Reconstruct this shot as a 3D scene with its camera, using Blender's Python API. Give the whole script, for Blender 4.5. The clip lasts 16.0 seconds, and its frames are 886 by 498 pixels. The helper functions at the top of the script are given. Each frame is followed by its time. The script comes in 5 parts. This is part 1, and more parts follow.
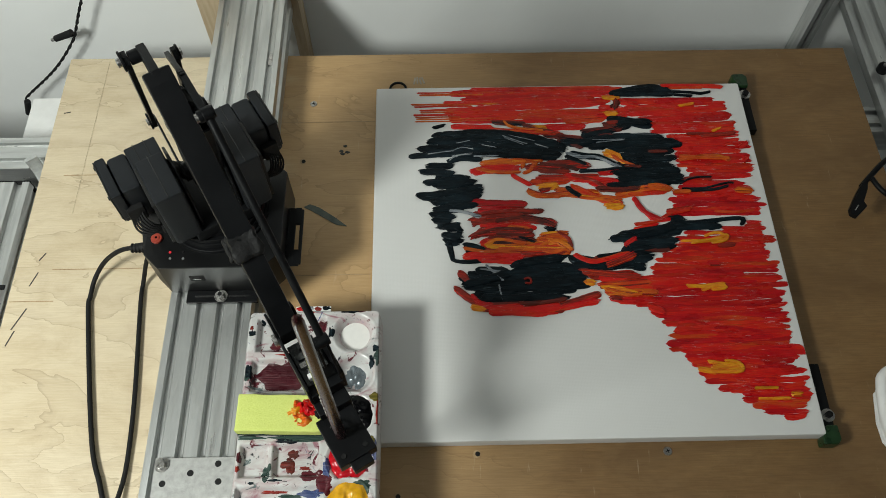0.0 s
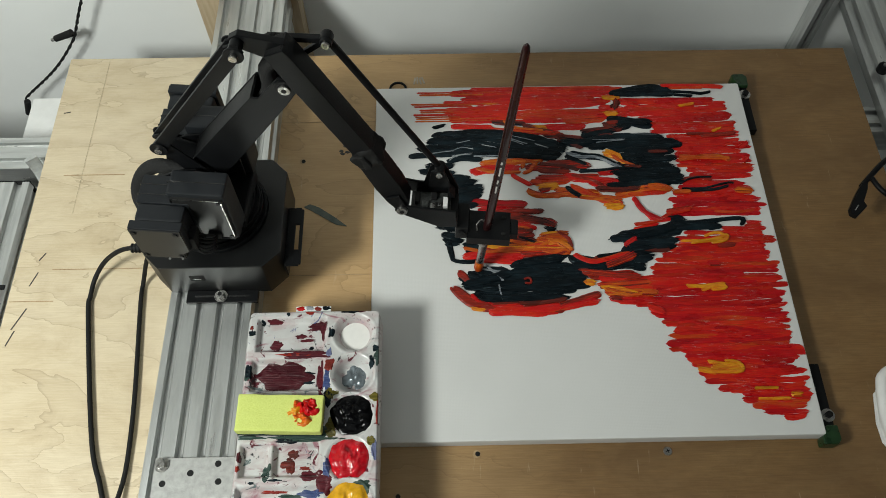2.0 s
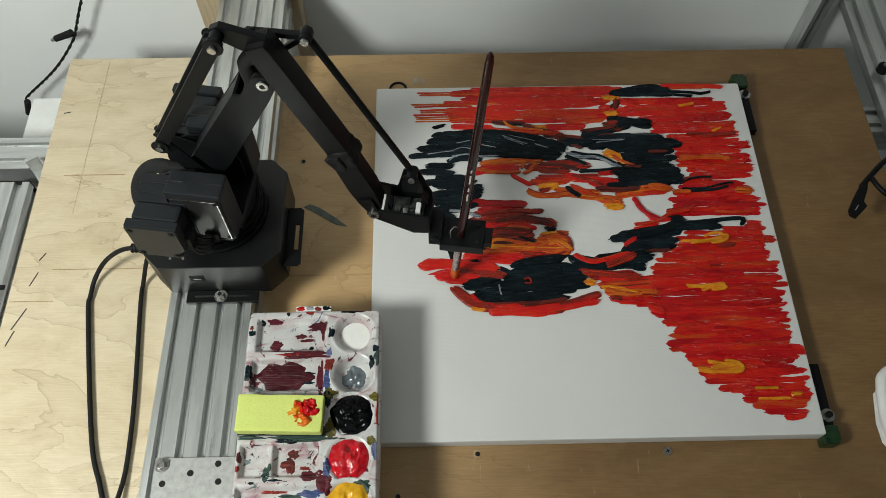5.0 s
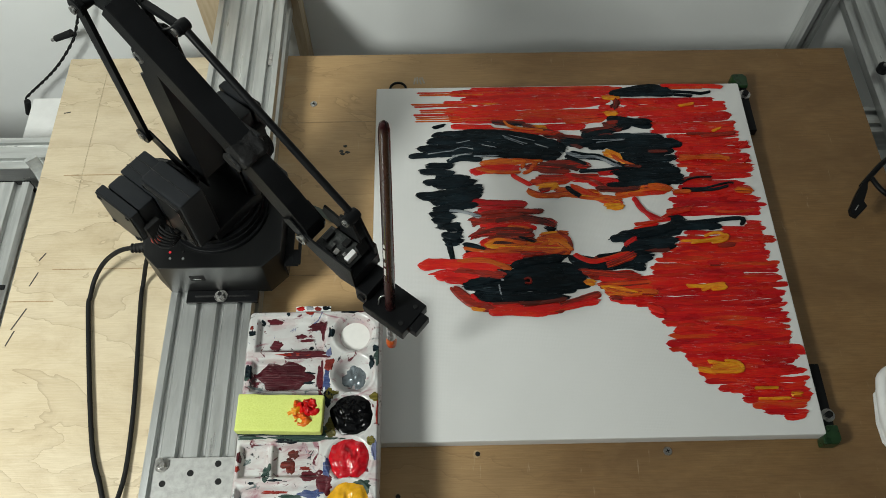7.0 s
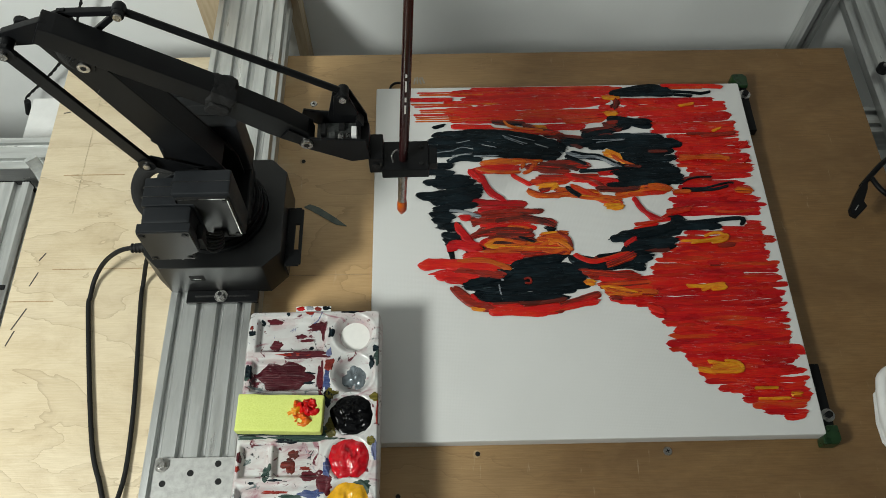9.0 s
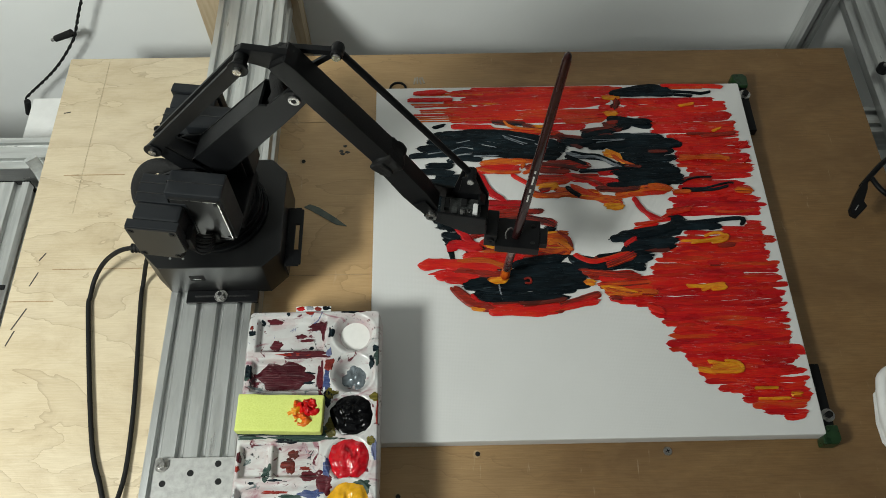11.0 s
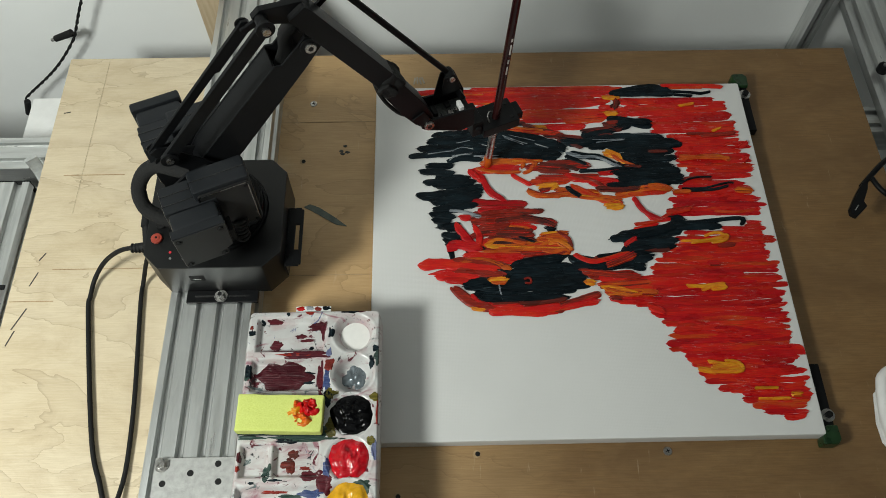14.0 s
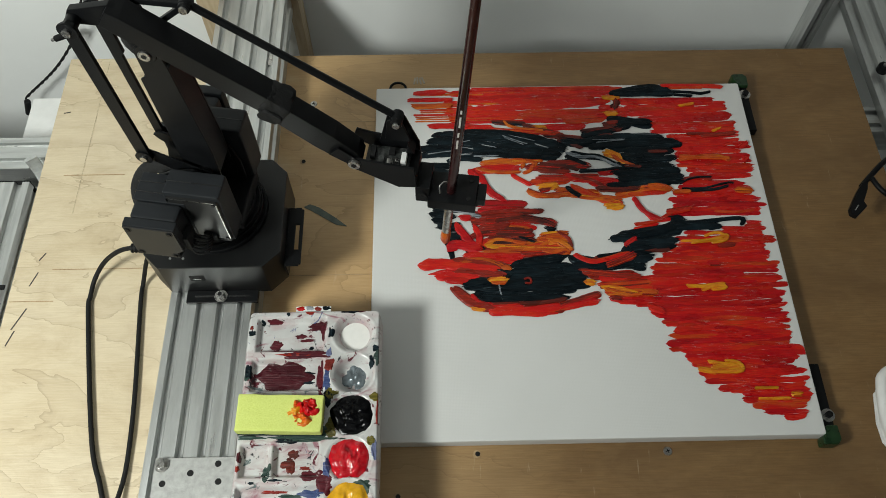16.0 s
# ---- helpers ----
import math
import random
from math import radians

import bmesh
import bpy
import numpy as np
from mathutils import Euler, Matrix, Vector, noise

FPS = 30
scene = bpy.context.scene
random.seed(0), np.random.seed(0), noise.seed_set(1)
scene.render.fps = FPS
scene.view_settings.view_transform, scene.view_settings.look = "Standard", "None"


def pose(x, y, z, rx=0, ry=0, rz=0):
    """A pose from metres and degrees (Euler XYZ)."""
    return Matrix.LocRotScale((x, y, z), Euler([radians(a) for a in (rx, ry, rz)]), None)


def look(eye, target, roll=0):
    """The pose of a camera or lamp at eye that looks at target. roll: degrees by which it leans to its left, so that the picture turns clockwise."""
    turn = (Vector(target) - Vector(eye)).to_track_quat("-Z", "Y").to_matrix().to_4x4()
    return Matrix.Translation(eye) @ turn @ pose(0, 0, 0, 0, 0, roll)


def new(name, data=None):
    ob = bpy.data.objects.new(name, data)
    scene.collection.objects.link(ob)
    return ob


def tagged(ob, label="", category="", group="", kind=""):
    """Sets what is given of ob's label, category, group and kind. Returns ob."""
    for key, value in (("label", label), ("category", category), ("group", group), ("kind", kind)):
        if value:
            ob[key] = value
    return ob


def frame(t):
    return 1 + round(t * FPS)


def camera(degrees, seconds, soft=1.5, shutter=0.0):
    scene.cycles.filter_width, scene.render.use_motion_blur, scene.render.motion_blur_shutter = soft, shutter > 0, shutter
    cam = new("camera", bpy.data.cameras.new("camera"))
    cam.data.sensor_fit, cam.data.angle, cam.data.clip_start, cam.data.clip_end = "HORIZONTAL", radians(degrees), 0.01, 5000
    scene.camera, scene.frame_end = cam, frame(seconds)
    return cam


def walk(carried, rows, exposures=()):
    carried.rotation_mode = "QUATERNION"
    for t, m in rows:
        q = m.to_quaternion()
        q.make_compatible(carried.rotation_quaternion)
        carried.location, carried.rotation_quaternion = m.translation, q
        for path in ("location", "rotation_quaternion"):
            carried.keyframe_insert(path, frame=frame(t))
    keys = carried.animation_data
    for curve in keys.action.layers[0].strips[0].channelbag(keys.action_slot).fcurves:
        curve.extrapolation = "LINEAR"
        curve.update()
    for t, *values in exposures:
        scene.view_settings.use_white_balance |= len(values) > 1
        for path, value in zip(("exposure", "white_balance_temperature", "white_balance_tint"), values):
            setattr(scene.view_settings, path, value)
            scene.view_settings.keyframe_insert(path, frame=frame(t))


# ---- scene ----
cam = camera(57.46, 16.0, soft=0.7)
EYE = Vector((0.0747, -0.2428, 0.8845))
WAY = Vector((0.011600, 0.483370, -0.875339))
walk(cam, [(0.0, look(EYE, EYE + WAY, 0.2)), (16.0, look(EYE, EYE + WAY, 0.2))], exposures=[(0.0, 0.0), (16.0, 0.0)])

# ---------------------------------------------------------------- light
world = bpy.data.worlds.new("world")
scene.world = world
world.use_nodes = True
world.node_tree.nodes["Background"].inputs[0].default_value = (0.9, 0.95, 1.0, 1)
world.node_tree.nodes["Background"].inputs[1].default_value = 0.02


def area_lamp(name, eye, target, size, watts, colour, size_y=0.0):
    lamp = bpy.data.lights.new(name, "AREA")
    lamp.shape, lamp.size, lamp.energy, lamp.color = "RECTANGLE" if size_y else "DISK", size, watts, colour
    if size_y:
        lamp.size_y = size_y
    ob = new(name, lamp)
    ob.matrix_world = look(eye, target)
    return ob


# a work lamp over the near left corner, and a soft overhead fill added for ambience
area_lamp("work_lamp", (-0.68, -0.40, 0.93), (-0.5, 0.34, 0.0), 0.27, 15.4, (0.955, 1.0, 0.935))
area_lamp("fill_panel", (0.2, -0.5, 1.72), (0.2, -0.5, 0.0), 1.4, 2.5, (0.93, 1.0, 0.98), 1.4)

# ---------------------------------------------------------------- materials


def nodes_of(name):
    m = bpy.data.materials.new(name)
    m.use_nodes = True
    nt = m.node_tree
    return m, nt, nt.nodes["Principled BSDF"]


def noise_node(nt, scale, detail=4, stretch=(1, 1, 1), rough=0.55, distort=0.0):
    tc, mp, nz = nt.nodes.new("ShaderNodeTexCoord"), nt.nodes.new("ShaderNodeMapping"), nt.nodes.new("ShaderNodeTexNoise")
    mp.inputs["Scale"].default_value = stretch
    nz.inputs["Scale"].default_value, nz.inputs["Detail"].default_value = scale, detail
    nz.inputs["Roughness"].default_value, nz.inputs["Distortion"].default_value = rough, distort
    nt.links.new(tc.outputs["Object"], mp.inputs[0])
    nt.links.new(mp.outputs[0], nz.inputs["Vector"])
    return nz.outputs["Fac"]


def span(nt, value, lo, hi, to_lo=0.0, to_hi=1.0):
    r = nt.nodes.new("ShaderNodeMapRange")
    for key, v in (("From Min", lo), ("From Max", hi), ("To Min", to_lo), ("To Max", to_hi)):
        r.inputs[key].default_value = v
    nt.links.new(value, r.inputs["Value"])
    return r.outputs["Result"]


def blend(nt, fac, a, b):
    """A colour between a and b; each is a colour or a socket."""
    mx = nt.nodes.new("ShaderNodeMix")
    mx.data_type = "RGBA"
    nt.links.new(fac, mx.inputs["Factor"])
    for key, v in ((6, a), (7, b)):
        if isinstance(v, tuple):
            mx.inputs[key].default_value = (*v, 1)
        else:
            nt.links.new(v, mx.inputs[key])
    return mx.outputs[2]


def relief(nt, bsdf, height, strength, distance=0.001):
    b = nt.nodes.new("ShaderNodeBump")
    b.inputs["Strength"].default_value, b.inputs["Distance"].default_value = strength, distance
    nt.links.new(height, b.inputs["Height"])
    nt.links.new(b.outputs[0], bsdf.inputs["Normal"])


def surface(name, colour, other=None, rough=0.5, metal=0.0, scale=60, stretch=(1, 1, 1), bump=0.15, fine=400, rough_var=0.12, lo=0.35, hi=0.65, coat=0.0, spec=0.5):
    """Two tones in blotches, fine grain in the relief, uneven gloss."""
    m, nt, b = nodes_of(name)
    other = other or tuple(c * 0.72 for c in colour)
    big, small = noise_node(nt, scale, 5, stretch), noise_node(nt, fine, 3, stretch)
    nt.links.new(blend(nt, span(nt, big, lo, hi), colour, other), b.inputs["Base Color"])
    nt.links.new(span(nt, big, 0.3, 0.7, max(0.02, rough - rough_var), rough + rough_var), b.inputs["Roughness"])
    b.inputs["Metallic"].default_value = metal
    b.inputs["Coat Weight"].default_value = coat
    b.inputs["Specular IOR Level"].default_value = spec
    if bump:
        relief(nt, b, small, bump)
    return m


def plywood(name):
    """Birch ply, pale and raw at the left, browner rightward with light falloff painted in."""
    m, nt, b = nodes_of(name)
    geo, sep = nt.nodes.new("ShaderNodeNewGeometry"), nt.nodes.new("ShaderNodeSeparateXYZ")
    nt.links.new(geo.outputs["Position"], sep.inputs[0])
    contour = noise_node(nt, 3.6, 5, (0.9, 1.9, 1), 0.5, 0.45)
    many, part_of = nt.nodes.new("ShaderNodeMath"), nt.nodes.new("ShaderNodeMath")
    many.operation, part_of.operation = "MULTIPLY", "FRACT"
    many.inputs[1].default_value = 9.0
    nt.links.new(contour, many.inputs[0])
    nt.links.new(many.outputs[0], part_of.inputs[0])
    lines = span(nt, part_of.outputs[0], 0.94, 1.0)
    band = span(nt, part_of.outputs[0], 0.45, 1.0)
    mottle = noise_node(nt, 16, 8, (1, 2.2, 1), 0.7, 0.8)
    scuff = noise_node(nt, 60, 4, (3.0, 0.35, 1), 0.6)
    grain = noise_node(nt, 14, 6, (2.2, 40, 1), 0.6)
    cloud = noise_node(nt, 5, 4, (1, 2.5, 1), 0.6, 0.5)
    speck = noise_node(nt, 90, 3, (0.5, 2, 1))
    raw = blend(nt, span(nt, grain, 0.3, 0.7), (0.66, 0.565, 0.41), (0.60, 0.50, 0.345))
    raw = blend(nt, span(nt, cloud, 0.4, 0.75, 0, 0.55), raw, (0.55, 0.44, 0.27))
    # browner wood of the right side, with the lamp's falloff darkened into it
    falloff_brown = blend(nt, span(nt, grain, 0.3, 0.7), (0.245, 0.138, 0.052), (0.158, 0.087, 0.032))
    falloff_brown = blend(nt, span(nt, cloud, 0.35, 0.7, 0, 0.7), falloff_brown, (0.13, 0.07, 0.026))
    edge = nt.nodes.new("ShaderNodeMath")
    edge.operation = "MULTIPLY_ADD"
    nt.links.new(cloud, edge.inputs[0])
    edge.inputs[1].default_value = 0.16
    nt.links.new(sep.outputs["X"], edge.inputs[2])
    # golden mid tone, lightened against the shade that falls beside the rail
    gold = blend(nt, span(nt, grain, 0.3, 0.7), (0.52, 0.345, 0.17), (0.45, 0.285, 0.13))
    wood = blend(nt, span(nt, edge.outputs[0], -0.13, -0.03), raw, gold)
    wood = blend(nt, span(nt, edge.outputs[0], 0.06, 0.3), wood, falloff_brown)
    wood = blend(nt, span(nt, band, 0, 1, 0, 0.13), wood, (0.2, 0.11, 0.045))
    wood = blend(nt, span(nt, mottle, 0.45, 0.8, 0, 0.4), wood, (0.3, 0.19, 0.085))
    wood = blend(nt, span(nt, scuff, 0.66, 0.76, 0, 0.3), wood, (0.62, 0.52, 0.38))
    ringed = blend(nt, span(nt, lines, 0, 1, 0, 0.24), wood, (0.12, 0.065, 0.025))
    dirty = blend(nt, span(nt, speck, 0.68, 0.8, 0, 0.35), ringed, (0.12, 0.08, 0.05))
    nt.links.new(dirty, b.inputs["Base Color"])
    nt.links.new(span(nt, cloud, 0.3, 0.7, 0.42, 0.6), b.inputs["Roughness"])
    relief(nt, b, grain, 0.35)
    return m


def paint(name, colour, other, third, dry=0.74, ground=(0.6, 0.6, 0.58), spec=0.25):
    """Thick acrylic with streaks along the stroke, patches of a second mix and dry scratches."""
    m, nt, b = nodes_of(name)
    streak, blot = noise_node(nt, 60, 4, (1.0, 13, 1), 0.6), noise_node(nt, 22, 3, (1, 2.4, 1))
    hair = noise_node(nt, 90, 3, (0.7, 16, 1), 0.55)
    wipe = noise_node(nt, 34, 2, (1, 3, 1))
    base = blend(nt, span(nt, streak, 0.45, 0.62), colour, other)
    base = blend(nt, span(nt, blot, 0.52, 0.7, 0, 0.85), base, third)
    base = blend(nt, span(nt, blot, 0.46, 0.3, 0, 0.6), base, tuple(c * 0.5 for c in colour))
    swirl = noise_node(nt, 40, 5, (1, 6, 1), 0.65, 1.2)
    base = blend(nt, span(nt, swirl, 0.56, 0.68, 0, 0.75), base, third)
    base = blend(nt, span(nt, swirl, 0.42, 0.3, 0, 0.5), base, tuple(c * 0.35 for c in other))
    geo = nt.nodes.new("ShaderNodeNewGeometry")
    base = blend(nt, span(nt, geo.outputs["Random Per Island"], 0.0, 0.45, 0.55, 0.0), base, tuple(c * 0.55 for c in colour))
    base = blend(nt, span(nt, geo.outputs["Random Per Island"], 0.7, 1.0, 0.0, 0.5), base, third)
    both = nt.nodes.new("ShaderNodeMath")
    both.operation = "MULTIPLY"
    nt.links.new(span(nt, hair, dry - 0.1, dry - 0.04), both.inputs[0])
    nt.links.new(span(nt, wipe, 0.5, 0.62), both.inputs[1])
    nt.links.new(blend(nt, span(nt, both.outputs[0], 0, 1, 0, 0.8), base, ground), b.inputs["Base Color"])
    nt.links.new(span(nt, blot, 0.3, 0.7, 0.22, 0.42), b.inputs["Roughness"])
    b.inputs["Specular IOR Level"].default_value = spec
    relief(nt, b, streak, 0.6, 0.0015)
    return m


def smeared_plastic(name):
    """White plastic with dried splashes of maroon, slate and olive paint."""
    m, nt, b = nodes_of(name)
    base = blend(nt, span(nt, noise_node(nt, 30), 0.4, 0.7), (0.57, 0.57, 0.56), (0.44, 0.43, 0.425))
    for scale, lo, col, squash, soft in ((20, 0.5, (0.44, 0.33, 0.335), (0.8, 1.4, 1), 0.2), (34, 0.585, (0.3, 0.14, 0.17), (0.7, 1.4, 1), 0.1), (48, 0.622, (0.1, 0.012, 0.022), (1, 1.2, 1), 0.03),
                                         (85, 0.64, (0.02, 0.02, 0.025), (1.2, 1, 1), 0.03), (40, 0.63, (0.1, 0.13, 0.13), (1, 1.2, 1), 0.05), (52, 0.66, (0.05, 0.07, 0.2), (1, 1, 1), 0.05)):
        base = blend(nt, span(nt, noise_node(nt, scale, 5, squash, 0.6, 1.4), lo, lo + soft), base, col)
    nt.links.new(base, b.inputs["Base Color"])
    b.inputs["Roughness"].default_value = 0.28
    relief(nt, b, noise_node(nt, 60, 4), 0.2)
    return m


def sponge_foam(name):
    m, nt, b = nodes_of(name)
    pores = noise_node(nt, 700, 4)
    nt.links.new(blend(nt, span(nt, pores, 0.3, 0.6), (0.54, 0.61, 0.14), (0.6, 0.67, 0.19)), b.inputs["Base Color"])
    b.inputs["Roughness"].default_value = 0.9
    relief(nt, b, pores, 0.4, 0.001)
    return m


def weave(name):
    """Primed cotton: a fine warp and weft."""
    m, nt, b = nodes_of(name)
    tc = nt.nodes.new("ShaderNodeTexCoord")
    warp = []
    for way in ("X", "Y"):
        w = nt.nodes.new("ShaderNodeTexWave")
        w.bands_direction = way
        w.inputs["Scale"].default_value, w.inputs["Distortion"].default_value = 190, 1.2
        nt.links.new(tc.outputs["Object"], w.inputs["Vector"])
        warp.append(w.outputs["Fac"])
    add = nt.nodes.new("ShaderNodeMath")
    nt.links.new(warp[0], add.inputs[0])
    nt.links.new(warp[1], add.inputs[1])
    nt.links.new(blend(nt, span(nt, noise_node(nt, 9, 4), 0.35, 0.7), (0.65, 0.65, 0.64), (0.62, 0.62, 0.61)), b.inputs["Base Color"])
    b.inputs["Roughness"].default_value = 0.75
    relief(nt, b, add.outputs[0], 0.06, 0.0004)
    return m


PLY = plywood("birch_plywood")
WHITE = surface("white_wall_paint", (0.83, 0.84, 0.83), (0.79, 0.8, 0.79), 0.75, scale=3, fine=220, bump=0.2)
GREYFLOOR = surface("grey_floor", (0.3, 0.3, 0.3), None, 0.6, scale=6)
ALU = surface("aluminium", (0.6, 0.61, 0.6), (0.48, 0.49, 0.485), 0.38, 0.82, 14, (8, 0.7, 8), 0.1, 300)
ALU_PLATE = surface("aluminium_plate", (0.42, 0.42, 0.41), (0.36, 0.36, 0.35), 0.6, 0.6, 160)
STEEL = surface("bolt_steel", (0.55, 0.54, 0.52), (0.35, 0.34, 0.33), 0.3, 1.0, 300)
BLACK = surface("black_powder_coat", (0.0036, 0.0038, 0.0044), (0.006, 0.0064, 0.0072), 0.4, 0.0, 25, bump=0.1, fine=900, rough_var=0.05, spec=0.15)
MOTOR = surface("black_motor_plastic", (0.011, 0.0125, 0.0145), (0.014, 0.0155, 0.018), 0.46, 0.0, 30, bump=0.1, fine=900, rough_var=0.06, spec=0.2)
BLACK_GLOSS = surface("black_anodised_sheet", (0.004, 0.0042, 0.0046), (0.0055, 0.0058, 0.006), 0.4, 0.0, 18, bump=0.02, fine=500, rough_var=0.03, spec=0.34)
BLACK_SOFT = surface("black_rubber", (0.005, 0.005, 0.0055), (0.009, 0.009, 0.009), 0.65, 0.0, 90, bump=0.3, fine=600, spec=0.25)
FABRIC = surface("black_woven_sleeve", (0.008, 0.008, 0.008), (0.018, 0.018, 0.018), 0.9, 0.0, 700, bump=0.9, fine=900, spec=0.3)
GREY_CAP = surface("dark_grey_cap", (0.016, 0.016, 0.016), (0.011, 0.011, 0.011), 0.2, 0.0, 40, spec=0.5)
CANVAS = weave("primed_canvas")
PALETTE = smeared_plastic("palette_plastic")
PLASTIC = surface("white_plastic", (0.78, 0.78, 0.77), (0.7, 0.7, 0.69), 0.35, scale=30)
PLATE = surface("dark_satin_plate", (0.012, 0.012, 0.012), (0.016, 0.016, 0.016), 0.4, 0.0, 40, bump=0.02, rough_var=0.03, spec=0.28)
MAROON = surface("maroon_lacquer", (0.012, 0.003, 0.0035), (0.024, 0.005, 0.005), 0.24, 0.0, 60, (1, 1, 0.2), 0.05, coat=0.1, spec=0.3)
SPONGE = sponge_foam("yellow_green_sponge")
SCOURER = surface("dark_green_scourer", (0.01, 0.03, 0.02), None, 0.9, scale=300, bump=0.8)
GREEN = surface("dark_green_paint", (0.006, 0.026, 0.008), (0.015, 0.05, 0.015), 0.35, scale=80)
RED_PLASTIC = surface("red_plastic", (0.35, 0.05, 0.03), None, 0.4)
PCB = surface("circuit_board", (0.01, 0.014, 0.012), (0.05, 0.05, 0.05), 0.4, scale=500)
WOODPOST = surface("pale_timber", (0.5, 0.4, 0.27), (0.42, 0.32, 0.2), 0.6, scale=20, stretch=(10, 10, 1))
PENCIL = surface("pencil_mark", (0.06, 0.055, 0.05), None, 0.7)
SEAM = surface("seam_shadow_wood", (0.3, 0.2, 0.1), (0.45, 0.32, 0.18), 0.7, scale=90)
SCRIBE = surface("scribed_wood", (0.56, 0.47, 0.32), None, 0.7)
CHALK = surface("chalk_mark", (0.4, 0.36, 0.29), None, 0.9)
BAR_DULL = surface("dull_grey_print", (0.2, 0.2, 0.195), None, 0.6)
BAR_WHITE = surface("white_print", (0.6, 0.58, 0.55), None, 0.5)
INKS = {
    "red": paint("red_paint", (0.52, 0.004, 0.005), (0.6, 0.011, 0.006), (0.6, 0.034, 0.006), 0.72),
    "crimson": paint("crimson_paint", (0.42, 0.001, 0.006), (0.52, 0.005, 0.007), (0.5, 0.012, 0.006), 0.76),
    "redor": paint("red_orange_paint", (0.52, 0.02, 0.005), (0.44, 0.006, 0.004), (0.58, 0.08, 0.008), 0.72),
    "dark": paint("dark_red_paint", (0.20, 0.012, 0.006), (0.36, 0.02, 0.008), (0.08, 0.012, 0.008), 0.74),
    "brown": paint("brown_paint", (0.09, 0.012, 0.007), (0.17, 0.015, 0.008), (0.03, 0.01, 0.009), 0.78),
    "orange": paint("orange_paint", (0.56, 0.085, 0.007), (0.36, 0.025, 0.006), (0.65, 0.2, 0.01), 0.76),
    "yellow": paint("yellow_paint", (0.72, 0.31, 0.012), (0.64, 0.15, 0.01), (0.52, 0.05, 0.008), 0.85),
    "black": paint("blue_black_paint", (0.0028, 0.0055, 0.0078), (0.0055, 0.011, 0.0145), (0.012, 0.023, 0.03), 0.72, (0.1, 0.14, 0.16), 0.09),
    "blue": paint("blue_paint", (0.03, 0.05, 0.15), (0.06, 0.09, 0.22), (0.2, 0.21, 0.32), 0.8),
    "olive": paint("olive_paint", (0.1, 0.085, 0.01), (0.2, 0.16, 0.03), (0.04, 0.035, 0.01), 0.8),
    "slate": paint("slate_green_paint", (0.03, 0.06, 0.05), (0.07, 0.1, 0.09), (0.01, 0.03, 0.02), 0.8),
    "maroon": paint("maroon_paint", (0.07, 0.006, 0.012), (0.1, 0.01, 0.018), (0.03, 0.003, 0.006), 0.85),
    "grey": paint("thin_grey_paint", (0.22, 0.25, 0.28), (0.03, 0.04, 0.05), (0.4, 0.42, 0.43), 0.7),
}

# ---------------------------------------------------------------- mesh helpers


def box_bm(bm, lo, hi, bevel=0.0, seg=2, m=None):
    lo, hi = Vector(lo), Vector(hi)
    sub = bmesh.new()
    bmesh.ops.create_cube(sub, size=1.0)
    for v in sub.verts:
        v.co = Vector((lo[i] + (v.co[i] + 0.5) * (hi[i] - lo[i]) for i in range(3)))
    if bevel:
        bmesh.ops.bevel(sub, geom=sub.edges[:], offset=bevel, segments=seg, profile=0.5, affect="EDGES")
    join_bm(bm, sub, m)


def join_bm(bm, sub, m=None):
    if m is not None:
        bmesh.ops.transform(sub, matrix=m, verts=sub.verts[:])
    me = bpy.data.meshes.new("tmp")
    sub.to_mesh(me)
    sub.free()
    bm.from_mesh(me)
    bpy.data.meshes.remove(me)


def cyl_bm(bm, p0, p1, r0, r1=None, seg=20, bevel=0.0):
    p0, p1 = Vector(p0), Vector(p1)
    m = Matrix.Translation((p0 + p1) / 2) @ (p1 - p0).to_track_quat("Z", "Y").to_matrix().to_4x4()
    sub = bmesh.new()
    bmesh.ops.create_cone(sub, cap_ends=True, segments=seg, radius1=r0, radius2=r0 if r1 is None else r1, depth=(p1 - p0).length)
    if bevel:
        rims = [e for e in sub.edges if abs(e.verts[0].co.z - e.verts[1].co.z) < 1e-6]
        bmesh.ops.bevel(sub, geom=rims, offset=bevel, segments=2, profile=0.5, affect="EDGES")
    join_bm(bm, sub, m)


def prism_bm(bm, outline, axis, lo, hi, bevel=0.0):
    """An outline (pairs) drawn out along an axis from lo to hi."""
    sub = bmesh.new()

    def place(p, h):
        return {"x": (h, p[0], p[1]), "y": (p[0], h, p[1]), "z": (p[0], p[1], h)}[axis]
    a = [sub.verts.new(place(p, lo)) for p in outline]
    b = [sub.verts.new(place(p, hi)) for p in outline]
    n = len(outline)
    for i in range(n):
        sub.faces.new((a[i], a[(i + 1) % n], b[(i + 1) % n], b[i]))
    sub.faces.new(a[::-1])
    sub.faces.new(b)
    bmesh.ops.recalc_face_normals(sub, faces=sub.faces[:])
    if bevel:
        bmesh.ops.bevel(sub, geom=sub.edges[:], offset=bevel, segments=2, profile=0.5, affect="EDGES")
    join_bm(bm, sub)


